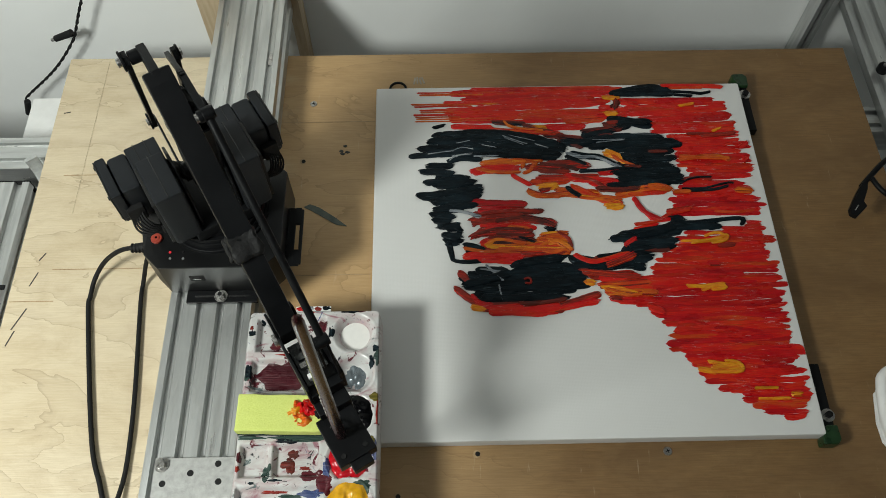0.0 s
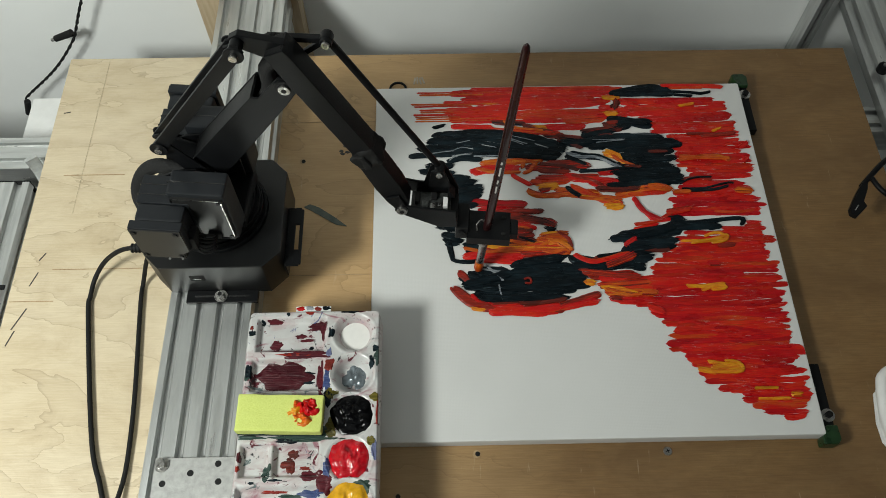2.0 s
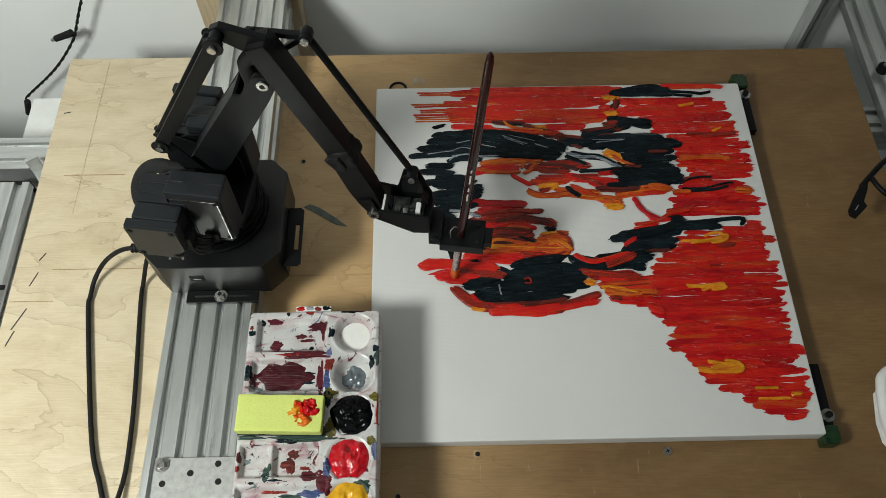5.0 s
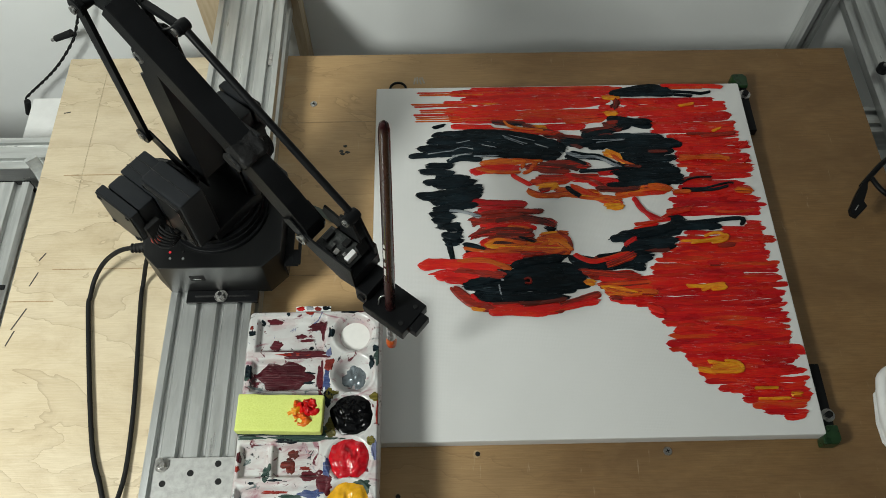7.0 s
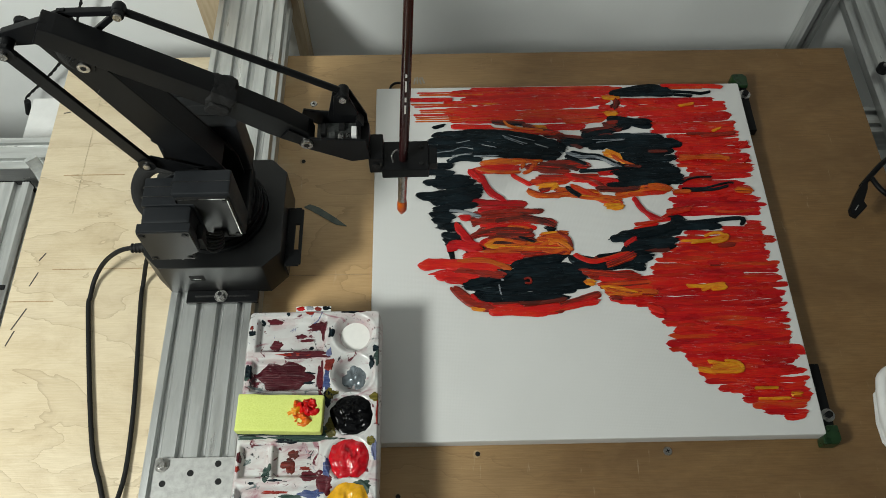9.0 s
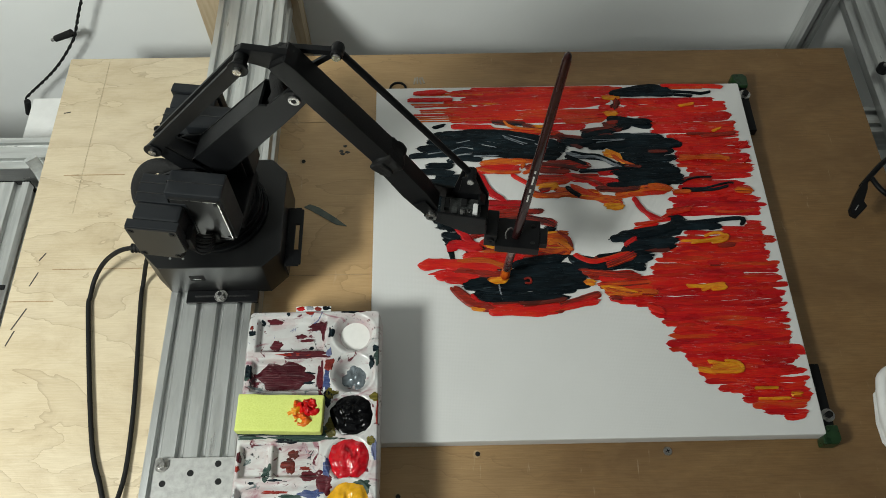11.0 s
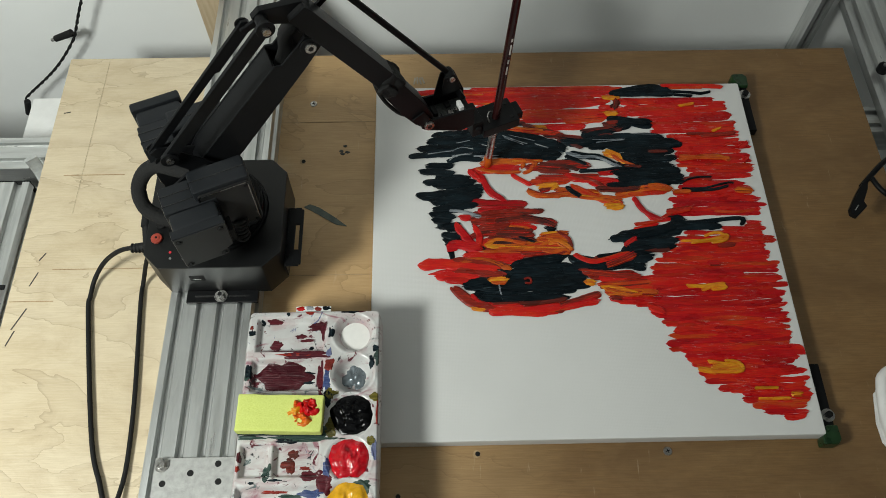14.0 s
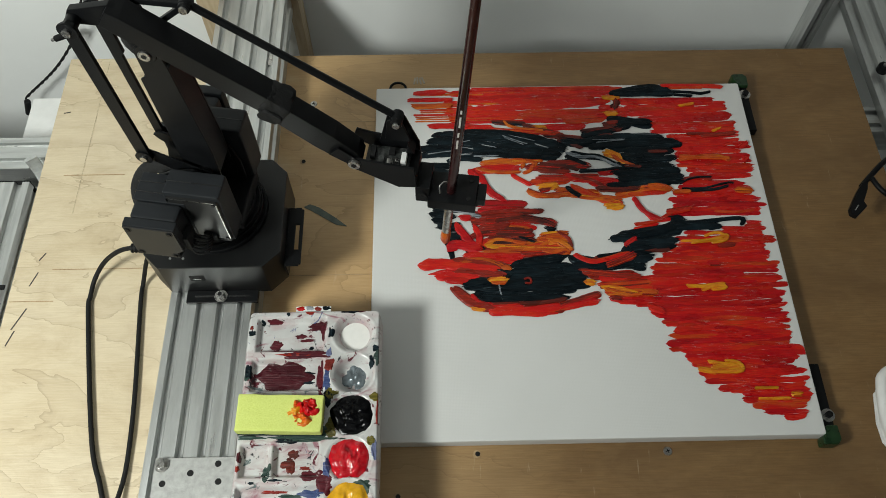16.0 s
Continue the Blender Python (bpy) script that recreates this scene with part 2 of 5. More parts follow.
def tube_bm(bm, points, radius, seg=10, steps=8, ribs=0.0):
    """A tube through points, on a smooth curve; ribs: depth of corrugation."""
    pts = [Vector(p) for p in points]
    path = []
    for i in range(len(pts) - 1):
        p0, p1, p2, p3 = pts[max(0, i - 1)], pts[i], pts[i + 1], pts[min(len(pts) - 1, i + 2)]
        for k in range(steps):
            u = k / steps
            path.append(0.5 * ((2 * p1) + (p2 - p0) * u + (2 * p0 - 5 * p1 + 4 * p2 - p3) * u * u + (3 * p1 - p0 - 3 * p2 + p3) * u ** 3))
    path.append(pts[-1])
    rings = []
    for i, p in enumerate(path):
        d = (path[min(i + 1, len(path) - 1)] - path[max(i - 1, 0)]).normalized()
        side = d.cross(Vector((0.13, 0.2, 1))).normalized()
        up = side.cross(d)
        r = radius * (1 - ribs * (i % 2))
        rings.append([bm.verts.new(p + r * (math.cos(a) * side + math.sin(a) * up)) for a in (2 * math.pi * k / seg for k in range(seg))])
    for a, b in zip(rings, rings[1:]):
        for k in range(seg):
            bm.faces.new((a[k], a[(k + 1) % seg], b[(k + 1) % seg], b[k]))
    bm.faces.new(rings[0][::-1])
    bm.faces.new(rings[-1])


def dome_bm(bm, centre, rx, ry, h, rough=0.15, rings=10, seg=28, seed=0.0):
    """A lump with an uneven rim and ridges."""
    cx, cy, cz = centre
    rows = []
    for i in range(rings):
        u = 1 - i / rings
        row = []
        for k in range(seg):
            a = 2 * math.pi * k / seg
            w = 1 + rough * (noise.noise(Vector((math.cos(a) * 1.1 + seed, math.sin(a) * 1.1, seed * 3))) + 0.45 * noise.noise(Vector((math.cos(a) * 3.7, math.sin(a) * 3.7, seed))))
            x, y = cx + rx * u * w * math.cos(a), cy + ry * u * w * math.sin(a)
            lump = 1 + 2.0 * rough * noise.noise(Vector((x * 120, y * 120, seed))) + 1.0 * rough * noise.noise(Vector((x * 330, y * 200, seed)))
            row.append(bm.verts.new((x, y, cz + h * math.sqrt(max(0.0, 1 - u * u)) * lump)))
        rows.append(row)
    top = bm.verts.new((cx, cy, cz + h))
    for a, b in zip(rows, rows[1:]):
        for k in range(seg):
            bm.faces.new((a[k], a[(k + 1) % seg], b[(k + 1) % seg], b[k]))
    for k in range(seg):
        bm.faces.new((rows[-1][k], rows[-1][(k + 1) % seg], top))
    bm.faces.new(rows[0][::-1])


def weighted_normals(me, least):
    """Large faces keep their own normal, so that only the rounded edges turn."""
    around = [[] for _ in me.vertices]
    for p in me.polygons:
        for v in p.vertices:
            around[v].append((p.normal.copy(), p.area))
    normals = []
    for p in me.polygons:
        for v in p.vertices:
            n = Vector((0, 0, 0))
            for q, area in around[v]:
                if q.dot(p.normal) > least:
                    n += q * area
            normals.append(n.normalized() if n.length > 0 else p.normal.copy())
    me.normals_split_custom_set(normals)


def part(name, bm, mat, parent=None, label="", sharp=35):
    me = bpy.data.meshes.new(name)
    if sharp != 80:
        bmesh.ops.recalc_face_normals(bm, faces=bm.faces[:])
    bm.to_mesh(me)
    bm.free()
    me.materials.append(mat)
    for p in me.polygons:
        p.use_smooth = True
    me.set_sharp_from_angle(angle=radians(sharp))
    if sharp == 35 and len(me.polygons) < 1500:
        weighted_normals(me, 0.8)
    ob = new(name, me)
    ob.parent = parent
    if label:
        tagged(ob, label)
    return ob


def box(name, lo, hi, mat, parent=None, bevel=0.0, label="", m=None):
    bm = bmesh.new()
    box_bm(bm, lo, hi, bevel, 2, m)
    return part(name, bm, mat, parent, label)


def cyl(name, p0, p1, r, mat, parent=None, label="", r1=None, seg=20, bevel=0.0):
    bm = bmesh.new()
    cyl_bm(bm, p0, p1, r, r1, seg, bevel)
    return part(name, bm, mat, parent, label)


def tube(name, points, radius, mat, parent=None, label="", ribs=0.0, steps=8):
    bm = bmesh.new()
    tube_bm(bm, points, radius, 10, steps, ribs)
    return part(name, bm, mat, parent, label)


def empty(name, m, label, category, group=""):
    ob = new(name)
    ob.matrix_basis = m
    return tagged(ob, label, category, group)


def screw_head(bm, p, r, axis=(0, 0, 1)):
    """A round head with a hexagon socket, seen as a ring and a recess."""
    p, axis = Vector(p), Vector(axis)
    cyl_bm(bm, p, p + axis * r * 0.5, r, r * 0.85, 16)


# ---------------------------------------------------------------- room
tagged(box("floor", (-1.9, -2.3, -0.82), (2.3, 0.7, -0.77), GREYFLOOR), "plain grey floor under the work table", "floor", kind="structure")
tagged(box("wall_back", (-2.0, 0.70, -0.82), (2.4, 0.82, 1.85), WHITE), "white painted wall behind the work board", "wall", kind="structure")
# these walls and the ceiling stay out of view, added to bounce light
tagged(box("wall_left", (-2.0, -2.3, -0.77), (-1.9, 0.7, 1.85), WHITE), "white painted side wall", "wall", kind="structure")
tagged(box("wall_right", (2.3, -2.3, -0.77), (2.4, 0.7, 1.85), WHITE), "white painted side wall", "wall", kind="structure")
tagged(box("wall_front", (-2.0, -2.4, -0.82), (2.4, -2.3, 1.85), WHITE), "white painted wall behind the viewer", "wall", kind="structure")
tagged(box("ceiling", (-1.9, -2.3, 1.78), (2.3, 0.7, 1.85), WHITE), "white painted ceiling over the table", "ceiling", kind="structure")

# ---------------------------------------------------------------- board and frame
board = tagged(box("work_board", (-0.441, -0.42, -0.018), (0.674, 0.568, 0.0), PLY, None, 0.0015), "plywood work board, pale, with brown and light falloff painted in rightward", "board")


def profile(name, width, height, length, slots, mat, m, label, group):
    """A slotted aluminium profile along local Y, its top at z = 0."""
    pts = [(-width / 2, -height)]
    pitch = width / slots
    pts.append((-width / 2, 0.0))
    for i in range(slots):
        c = -width / 2 + pitch * (i + 0.5)
        g, d = pitch * 0.19, 0.007
        pts += [(c - g, 0.0), (c - g * 0.75, -0.002), (c - g * 0.75, -d), (c + g * 0.75, -d), (c + g * 0.75, -0.002), (c + g, 0.0)]
    pts += [(width / 2, 0.0), (width / 2, -height * 0.3), (width / 2 - 0.005, -height * 0.33), (width / 2 - 0.005, -height * 0.6), (width / 2, -height * 0.63), (width / 2, -height)]
    bm = bmesh.new()
    prism_bm(bm, pts, "y", 0.0, length)
    ob = empty(name, m, label, "aluminium rail", group)
    part("rail_body", bm, mat, ob)
    for y in (-0.0022, length):
        box("end_cap", (-width / 2, y, -height), (width / 2, y + 0.0022, 0.0), BLACK_SOFT, ob)
    for i in range(slots):
        c = -width / 2 + pitch * (i + 0.5)
        y = length * (0.55 + 0.09 * i)
        box("slot_nut", (c - pitch * 0.13, y, -0.0069), (c + pitch * 0.13, y + 0.02, -0.0035), STEEL, ob, 0.0004)
    return ob


FRAME = "aluminium frame profiles"
profile("slotted_rail", 0.0925, 0.0545, 1.08, 4, ALU, pose(-0.1815, -0.38, 0.055, 0, 0, -0.35), "grey slotted aluminium rail lying across the plywood board", FRAME)
profile("slotted_rail", 0.11, 0.014, 1.08, 4, ALU, pose(0.775, -0.38, -0.03), "grey slotted aluminium rail beside the plywood board", FRAME)
profile("slotted_rail", 0.052, 0.045, 0.9, 2, ALU, pose(-0.36, 0.424, -0.028, 0, 0, 90), "bright slotted aluminium rail running under the board", FRAME)
profile("slotted_rail", 0.06, 0.045, 0.8, 2, ALU, pose(-0.503, -0.42, -0.034), "dull slotted aluminium rail next to the board", FRAME)
profile("slotted_rail", 0.045, 0.045, 0.5, 2, ALU, pose(1.15, 0.4721, -0.0445, 0, 0, 90), "dim slotted aluminium crossbar below the board", FRAME)
profile("frame_post", 0.0192, 0.03, 0.97, 1, ALU, pose(0.6802, 0.668, -0.768, 90, 0, 0), "upright slotted aluminium post behind the board", FRAME)
for x0, width in ((-0.126, 0.016), (-0.25, 0.036)):
    tagged(box("timber_post", (x0 - width / 2, 0.656, -0.768), (x0 + width / 2, 0.692, 0.2), WOODPOST, None, 0.002), "pale timber post standing behind the aluminium rail", "post", "timber posts")
bm = bmesh.new()
prism_bm(bm, [(-0.002, 0), (0.03, 0), (0.03, 0.004), (0.004, 0.004), (0.004, 0.03), (-0.002, 0.03)], "x", -0.008, 0.008, 0.0006)
bracket = part("corner_bracket", bm, ALU)
bracket.matrix_basis = pose(-0.462, 0.397, -0.032, 0, 0, 215)
tagged(bracket, "small cast aluminium corner bracket on the frame", "bracket")
tagged(box("white_shelf", (-0.541, -0.4, -0.13), (-0.3, 0.58, -0.1), PLASTIC, None, 0.001), "white shelf board lying below the plywood edge", "shelf")
for y in (0.215, 0.19):
    tagged(box("black_strap", (-0.9, y, -0.031), (-0.466, y + 0.006, -0.029), BLACK_SOFT), "thin black strap lying across the aluminium rail", "strap", "straps on the rail")

# seams and marks of the board
for x0, x1, y in ((-0.136, -0.003, 0.447), (-0.12, -0.003, 0.212), (-0.395, -0.27, 0.226), (-0.438, -0.385, 0.183), (-0.41, -0.33, 0.366)):
    box("seam", (x0, y - 0.0005, 0.0002), (x1, y + 0.0004, 0.0006), SEAM, board)
for x, y, a, n in ((-0.411, 0.244, 60, 0.012), (-0.415, 0.213, 70, 0.02), (-0.421, 0.16, 66, 0.03), (-0.426, 0.135, 72, 0.02), (-0.426, 0.47, 12, 0.009)):
    box("pencil_line", (-n / 2, -0.0006, 0.0002), (n / 2, 0.0006, 0.0007), PENCIL, board, m=pose(x, y, 0, 0, 0, a))
bm = bmesh.new()
prism_bm(bm, [(-0.0916, 0.3105), (-0.0835, 0.3144), (-0.0709, 0.309), (-0.0506, 0.2943), (-0.0341, 0.2804), (-0.0489, 0.2837), (-0.0658, 0.2946), (-0.0803, 0.3041)], "z", 0.0002, 0.0009)
part("green_smear", bm, surface("slate_green_smear", (0.06, 0.08, 0.07), (0.1, 0.12, 0.1), 0.6, scale=120), board, "dried slate green paint smear")
for x, y in [(-0.0459, 0.3979), (-0.0417, 0.4062), (-0.0383, 0.3959), (-0.0442, 0.3932)]:
    bm = bmesh.new()
    dome_bm(bm, (x, y, 0.0001), 0.0032, 0.0022, 0.0006, 0.5, 4, 18, x * 90)
    part("paint_dab", bm, PENCIL, board, "", 60)
x0, y0, x1, y1 = (-0.384, 0.5622, -0.3867, 0.3055)
for k in range(44):
    u, v = k / 44, (k + 0.72) / 44
    box("scribed_line", (0, -0.0004, 0.0002), ((v - u) * math.hypot(x1 - x0, y1 - y0), 0.0004, 0.0005), SCRIBE, board, m=pose(x0 + u * (x1 - x0), y0 + u * (y1 - y0), 0, 0, 0, math.degrees(math.atan2(y1 - y0, x1 - x0))))
for k in range(4):
    box("chalk_line", (-0.0012, -0.006, 0.0002), (0.0012, 0.006, 0.0007), CHALK, board, m=pose(0.052 + 0.004 * k, 0.517 + 0.001 * (k % 2), 0, 0, 0, -8 + 9 * k))


def wood_screw(x, y):
    ob = empty("wood_screw", pose(x, y, 0), "steel cross-head screw sunk in the plywood", "screw", "screws in the board")
    bm = bmesh.new()
    cyl_bm(bm, (0, 0, 0.0002), (0, 0, 0.0012), 0.005, 0.0042, 18)
    part("head", bm, STEEL, ob)
    for a in (20, 110):
        box("slot", (-0.0026, -0.0005, 0.0011), (0.0026, 0.0005, 0.0015), BLACK_SOFT, ob, m=pose(0, 0, 0, 0, 0, a))


wood_screw(-0.088, 0.479)
wood_screw(0.328, -0.013)
for x, y in ((-0.096, 0.382), (0.119, -0.012), (0.032, -0.056)):
    # a flat black disc gives the shaded depth of each hole
    ob = cyl("drill_hole", (x, y, 0.0002), (x, y, 0.0007), 0.0027, BLACK_SOFT, board, "dark drilled hole")
    cyl("burr", (x - 0.001, y, 0.0001), (x - 0.001, y, 0.0005), 0.0042, SEAM, board)

# ---------------------------------------------------------------- canvas and its painting
canvas = empty("stretched_canvas", pose(0, 0, 0), "square stretched canvas half covered in red and black strokes", "canvas")
box("cloth", (0.0, -0.0035, 0.001), (0.499, 0.489, 0.0195), CANVAS, canvas, 0.0025)
TOP = 0.0195


def stroke_mesh(bm, points, width, seed, z0=0.0):
    """A ribbon of thick paint along points (mm) with ragged ends and ridges."""
    pts = [Vector((x / 1000, y / 1000, 0)) for x, y in points]
    path = []
    for i in range(len(pts) - 1):
        p0, p1, p2, p3 = pts[max(0, i - 1)], pts[i], pts[i + 1], pts[min(len(pts) - 1, i + 2)]
        n = max(3, int((p2 - p1).length / 0.0035))
        path += [0.5 * ((2 * p1) + (p2 - p0) * u + (2 * p0 - 5 * p1 + 4 * p2 - p3) * u * u + (3 * p1 - p0 - 3 * p2 + p3) * u ** 3) for u in (k / n for k in range(n))]
    path.append(pts[-1])
    path = [path[0].lerp(path[1], u) for u in (0, 0.1, 0.3, 0.6)] + path[1:-1] + [path[-2].lerp(path[-1], u) for u in (0.4, 0.7, 0.9, 1)]
    total = sum((b - a).length for a, b in zip(path, path[1:])) or 0.001
    across = 9
    rows, run = [], 0.0
    tips = [[width * (0.5 * noise.noise(Vector((k * 0.9, seed * 1.7, e * 5.3))) + 0.24 * noise.noise(Vector((k * 2.9, seed, e)))) for k in range(across)] for e in (0, 1)]
    for i, p in enumerate(path):
        if i:
            run += (p - path[i - 1]).length
        d = (path[min(i + 1, len(path) - 1)] - path[max(i - 1, 0)]).normalized()
        side = Vector((-d.y, d.x, 0))
        gone = min(run, total - run) / (0.6 * width)
        end = math.sqrt(max(0.02, 1 - (1 - gone) ** 2)) if gone < 1 else 1.0
        sway = 0.16 * width * noise.noise(Vector((run * 26, seed, 4.0)))
        row = []
        for k in range(across):
            v = 2 * k / (across - 1) - 1
            edge = 1 + 0.34 * noise.noise(Vector((run * 50, seed, 1.0 if v > 0 else 2.0))) + 0.12 * noise.noise(Vector((run * 240, seed, 3.0 if v > 0 else 5.0)))
            near = max(0.0, 1 - run / (1.6 * width))
            far = max(0.0, 1 - (total - run) / (1.6 * width))
            rag = tips[1][k] * far - tips[0][k] * near
            h = 0.00012 + 0.00036 * (1 - v * v) ** 0.7 * (0.5 + 0.9 * abs(noise.noise(Vector((k * 1.3, run * 30, seed)))))
            q = p + d * rag + side * (v * width / 2 * end * edge + sway)
            row.append(bm.verts.new((min(q.x, 0.4972), min(q.y, 0.4868), z0 + (h if abs(v) < 0.99 else -0.0014))))
        rows.append(row)
    for a, b in zip(rows, rows[1:]):
        for k in range(across - 1):
            bm.faces.new((a[k], a[k + 1], b[k + 1], b[k]))


LAYER = [0]
GROUND = {}


def stroke(ink, width, points, joined=False):
    LAYER[0] += 1
    if joined:
        stroke_mesh(GROUND.setdefault(ink, bmesh.new()), points, 1.3 * width / 1000, LAYER[0] * 0.731, TOP + 0.000003 * LAYER[0])
        return None
    bm = bmesh.new()
    stroke_mesh(bm, points, 1.3 * width / 1000, LAYER[0] * 0.731)
    ob = part("paint_stroke", face_up(bm), INKS[ink], canvas, "", 80)
    ob.matrix_basis = pose(0, 0, TOP + 0.000003 * LAYER[0])
    return ob


def face_up(bm):
    bm.normal_update()
    for f in bm.faces:
        if f.normal.z < 0:
            f.normal_flip()
    return bm


def pick(rng, weights):
    return rng.choices([w[0] for w in weights], [w[1] for w in weights])[0]


def hatch(rows, width, inks, rng, extra=1):
    """Rows of strokes from side to side, each (y, from x, to x) in mm, with shorter strokes over them."""
    for y, a, b in rows:
        for off in (-0.27, 0.27):
            bend = rng.uniform(-1.2, 1.2)
            yy = y + off * width
            lean = rng.uniform(-0.025, 0.025) * (b - a)
            cut = rng.random() < 0.45 and b - a > 60
            m = rng.uniform(a + 0.3 * (b - a), a + 0.7 * (b - a))
            wide = 0.62 * width
            if cut:
                stroke(pick(rng, inks), wide * rng.uniform(0.8, 1.25), [(a + rng.uniform(-4, 4), yy - lean), ((a + m) / 2, yy + bend), (m + rng.uniform(4, 12), yy)], True)
                stroke(pick(rng, inks), wide * rng.uniform(0.8, 1.25), [(m - rng.uniform(4, 12), yy), ((b + m) / 2, yy + bend), (b + rng.uniform(-5, 5), yy + lean + rng.uniform(-1, 2))], True)
            else:
                stroke(pick(rng, inks), wide * rng.uniform(0.8, 1.25), [(a + rng.uniform(-4, 4), yy - lean), ((a + b) / 2, yy + bend), (b + rng.uniform(-5, 5), yy + lean + rng.uniform(-1, 2))], True)
    for y, a, b in rows:
        for k in range(extra):
            if b - a < 45:
                continue
            n = rng.uniform(0.2, 0.55) * (b - a)
            s = rng.uniform(a, b - n)
            stroke(pick(rng, inks), width * rng.uniform(0.25, 0.6), [(s, y + rng.uniform(-4, 4)), (s + n / 2, y + rng.uniform(-4, 4)), (s + n, y + rng.uniform(-4, 4))])


RED_UPPER = [(483, 84, 324), (477, 55, 313), (467, 71, 309), (457, 47, 304), (447, 55, 305), (439, 48, 298), (432, 52, 290), (459, 334, 463), (449, 336, 475), (439, 335, 476), (429, 354, 478), (419, 366, 480), (409, 369, 478), (399, 383, 477), (391, 397, 482), (383, 402, 490), (375, 390, 477), (365, 392, 485), (355, 395, 490), (346, 401, 484), (335, 404, 486), (323, 392, 472), (315, 394, 482), (306, 382, 483), (298, 377, 484), (289, 380, 490)]
RED_MIDDLE = [(282, 375, 484), (263, 462, 485), (255, 434, 483), (248, 388, 480), (241, 373, 493), (233, 374, 482), (226, 356, 476), (218, 351, 482), (210, 343, 484), (203, 339, 492), (195, 339, 489), (188, 296, 482), (181, 301, 493), (173, 304, 482), (166, 309, 490), (158, 312, 488), (151, 326, 488), (143, 328, 485), (136, 342, 481), (129, 344, 485)]
RED_LOWER = [(121, 348, 483), (112, 345, 483), (104, 341, 485), (95, 356, 499), (89, 361, 488), (80, 366, 485), (73, 374, 482), (64, 380, 496), (56, 391, 485), (49, 399, 494), (41, 413, 486), (33, 426, 486), (26, 433, 477), (19, 453, 485)]
BLACK_UPPER = [(357, 75, 92), (348, 67, 92), (338, 78, 117), (329, 72, 122), (319, 89, 132), (310, 62, 131), (301, 80, 112), (291, 84, 112), (283, 79, 93), (276, 85, 99), (267, 82, 105), (258, 94, 110), (382, 308, 385), (372, 333, 372), (361, 337, 375), (351, 321, 364), (342, 330, 379), (333, 324, 383), (325, 303, 375)]
BLACK_LOWER = [(251, 87, 109), (243, 90, 107), (220, 207, 234), (213, 185, 235), (205, 168, 261), (198, 118, 263), (191, 107, 259), (183, 111, 257), (175, 120, 248), (168, 129, 232), (162, 137, 195)]
STROKES_A = [('black', 5, 94, 243, 96, 227, 101, 217, 134, 216), ('black', 7, 111, 241, 137, 233), ('black', 6, 114, 231, 133, 229), ('black', 5, 248, 370, 292, 366, 321, 351), ('black', 6, 246, 363, 273, 352), ('black', 7, 214, 399, 251, 385), ('black', 9, 293, 243, 325, 253, 379, 263), ('black', 11, 313, 237, 370, 242), ('black', 7, 364, 260, 432, 260), ('black', 3, 390, 266, 451, 272, 460, 269, 457, 261), ('black', 12, 307, 229, 333, 230), ('black', 11, 308, 213, 330, 210), ('black', 13, 372, 270, 384, 271), ('black', 9, 241, 209, 323, 207)]
STROKES_B = [('black', 5, 273, 220, 312, 226), ('black', 8, 238, 220, 260, 208), ('dark', 4, 393, 330, 416, 334, 433, 329), ('black', 8, 75, 404, 91, 409), ('black', 4, 76, 419, 93, 424), ('dark', 8, 104, 202, 116, 188), ('red', 11, 124, 349, 188, 353), ('orange', 8, 137, 360, 220, 365), ('orange', 5, 201, 350, 209, 360, 196, 364, 192, 352), ('red', 5, 176, 343, 201, 325), ('dark', 11, 221, 358, 278, 355), ('dark', 7, 210, 349, 253, 345), ('redor', 7, 209, 337, 289, 337), ('red', 9, 245, 338, 306, 328)]
STROKES_C = [('orange', 7, 194, 318, 215, 310, 250, 312), ('yellow', 9, 211, 323, 233, 325), ('dark', 6, 211, 316, 225, 320), ('orange', 7, 248, 311, 313, 301), ('redor', 8, 251, 323, 285, 305, 313, 296), ('red', 7, 289, 343, 319, 345), ('orange', 7, 288, 317, 330, 319, 372, 318), ('redor', 5, 322, 309, 372, 312), ('yellow', 10, 296, 293, 312, 291), ('red', 4, 328, 304, 343, 280, 353, 270, 381, 274), ('red', 3, 323, 258, 355, 265), ('yellow', 7, 299, 373, 313, 369, 326, 356), ('dark', 7, 320, 354, 338, 349), ('yellow', 7, 307, 439, 325, 437)]
STROKES_D = [('yellow', 4, 311, 466, 331, 465), ('brown', 6, 317, 449, 330, 458), ('brown', 7, 303, 421, 324, 421), ('yellow', 7, 209, 418, 227, 416), ('brown', 6, 155, 427, 200, 423), ('brown', 6, 196, 421, 251, 403), ('red', 7, 101, 421, 155, 418), ('redor', 6, 147, 414, 244, 407), ('brown', 6, 274, 404, 312, 405), ('crimson', 10, 120, 300, 193, 296), ('crimson', 8, 131, 289, 173, 287), ('dark', 10, 121, 273, 162, 276, 190, 275), ('dark', 9, 173, 280, 228, 268), ('brown', 6, 182, 286, 213, 286)]
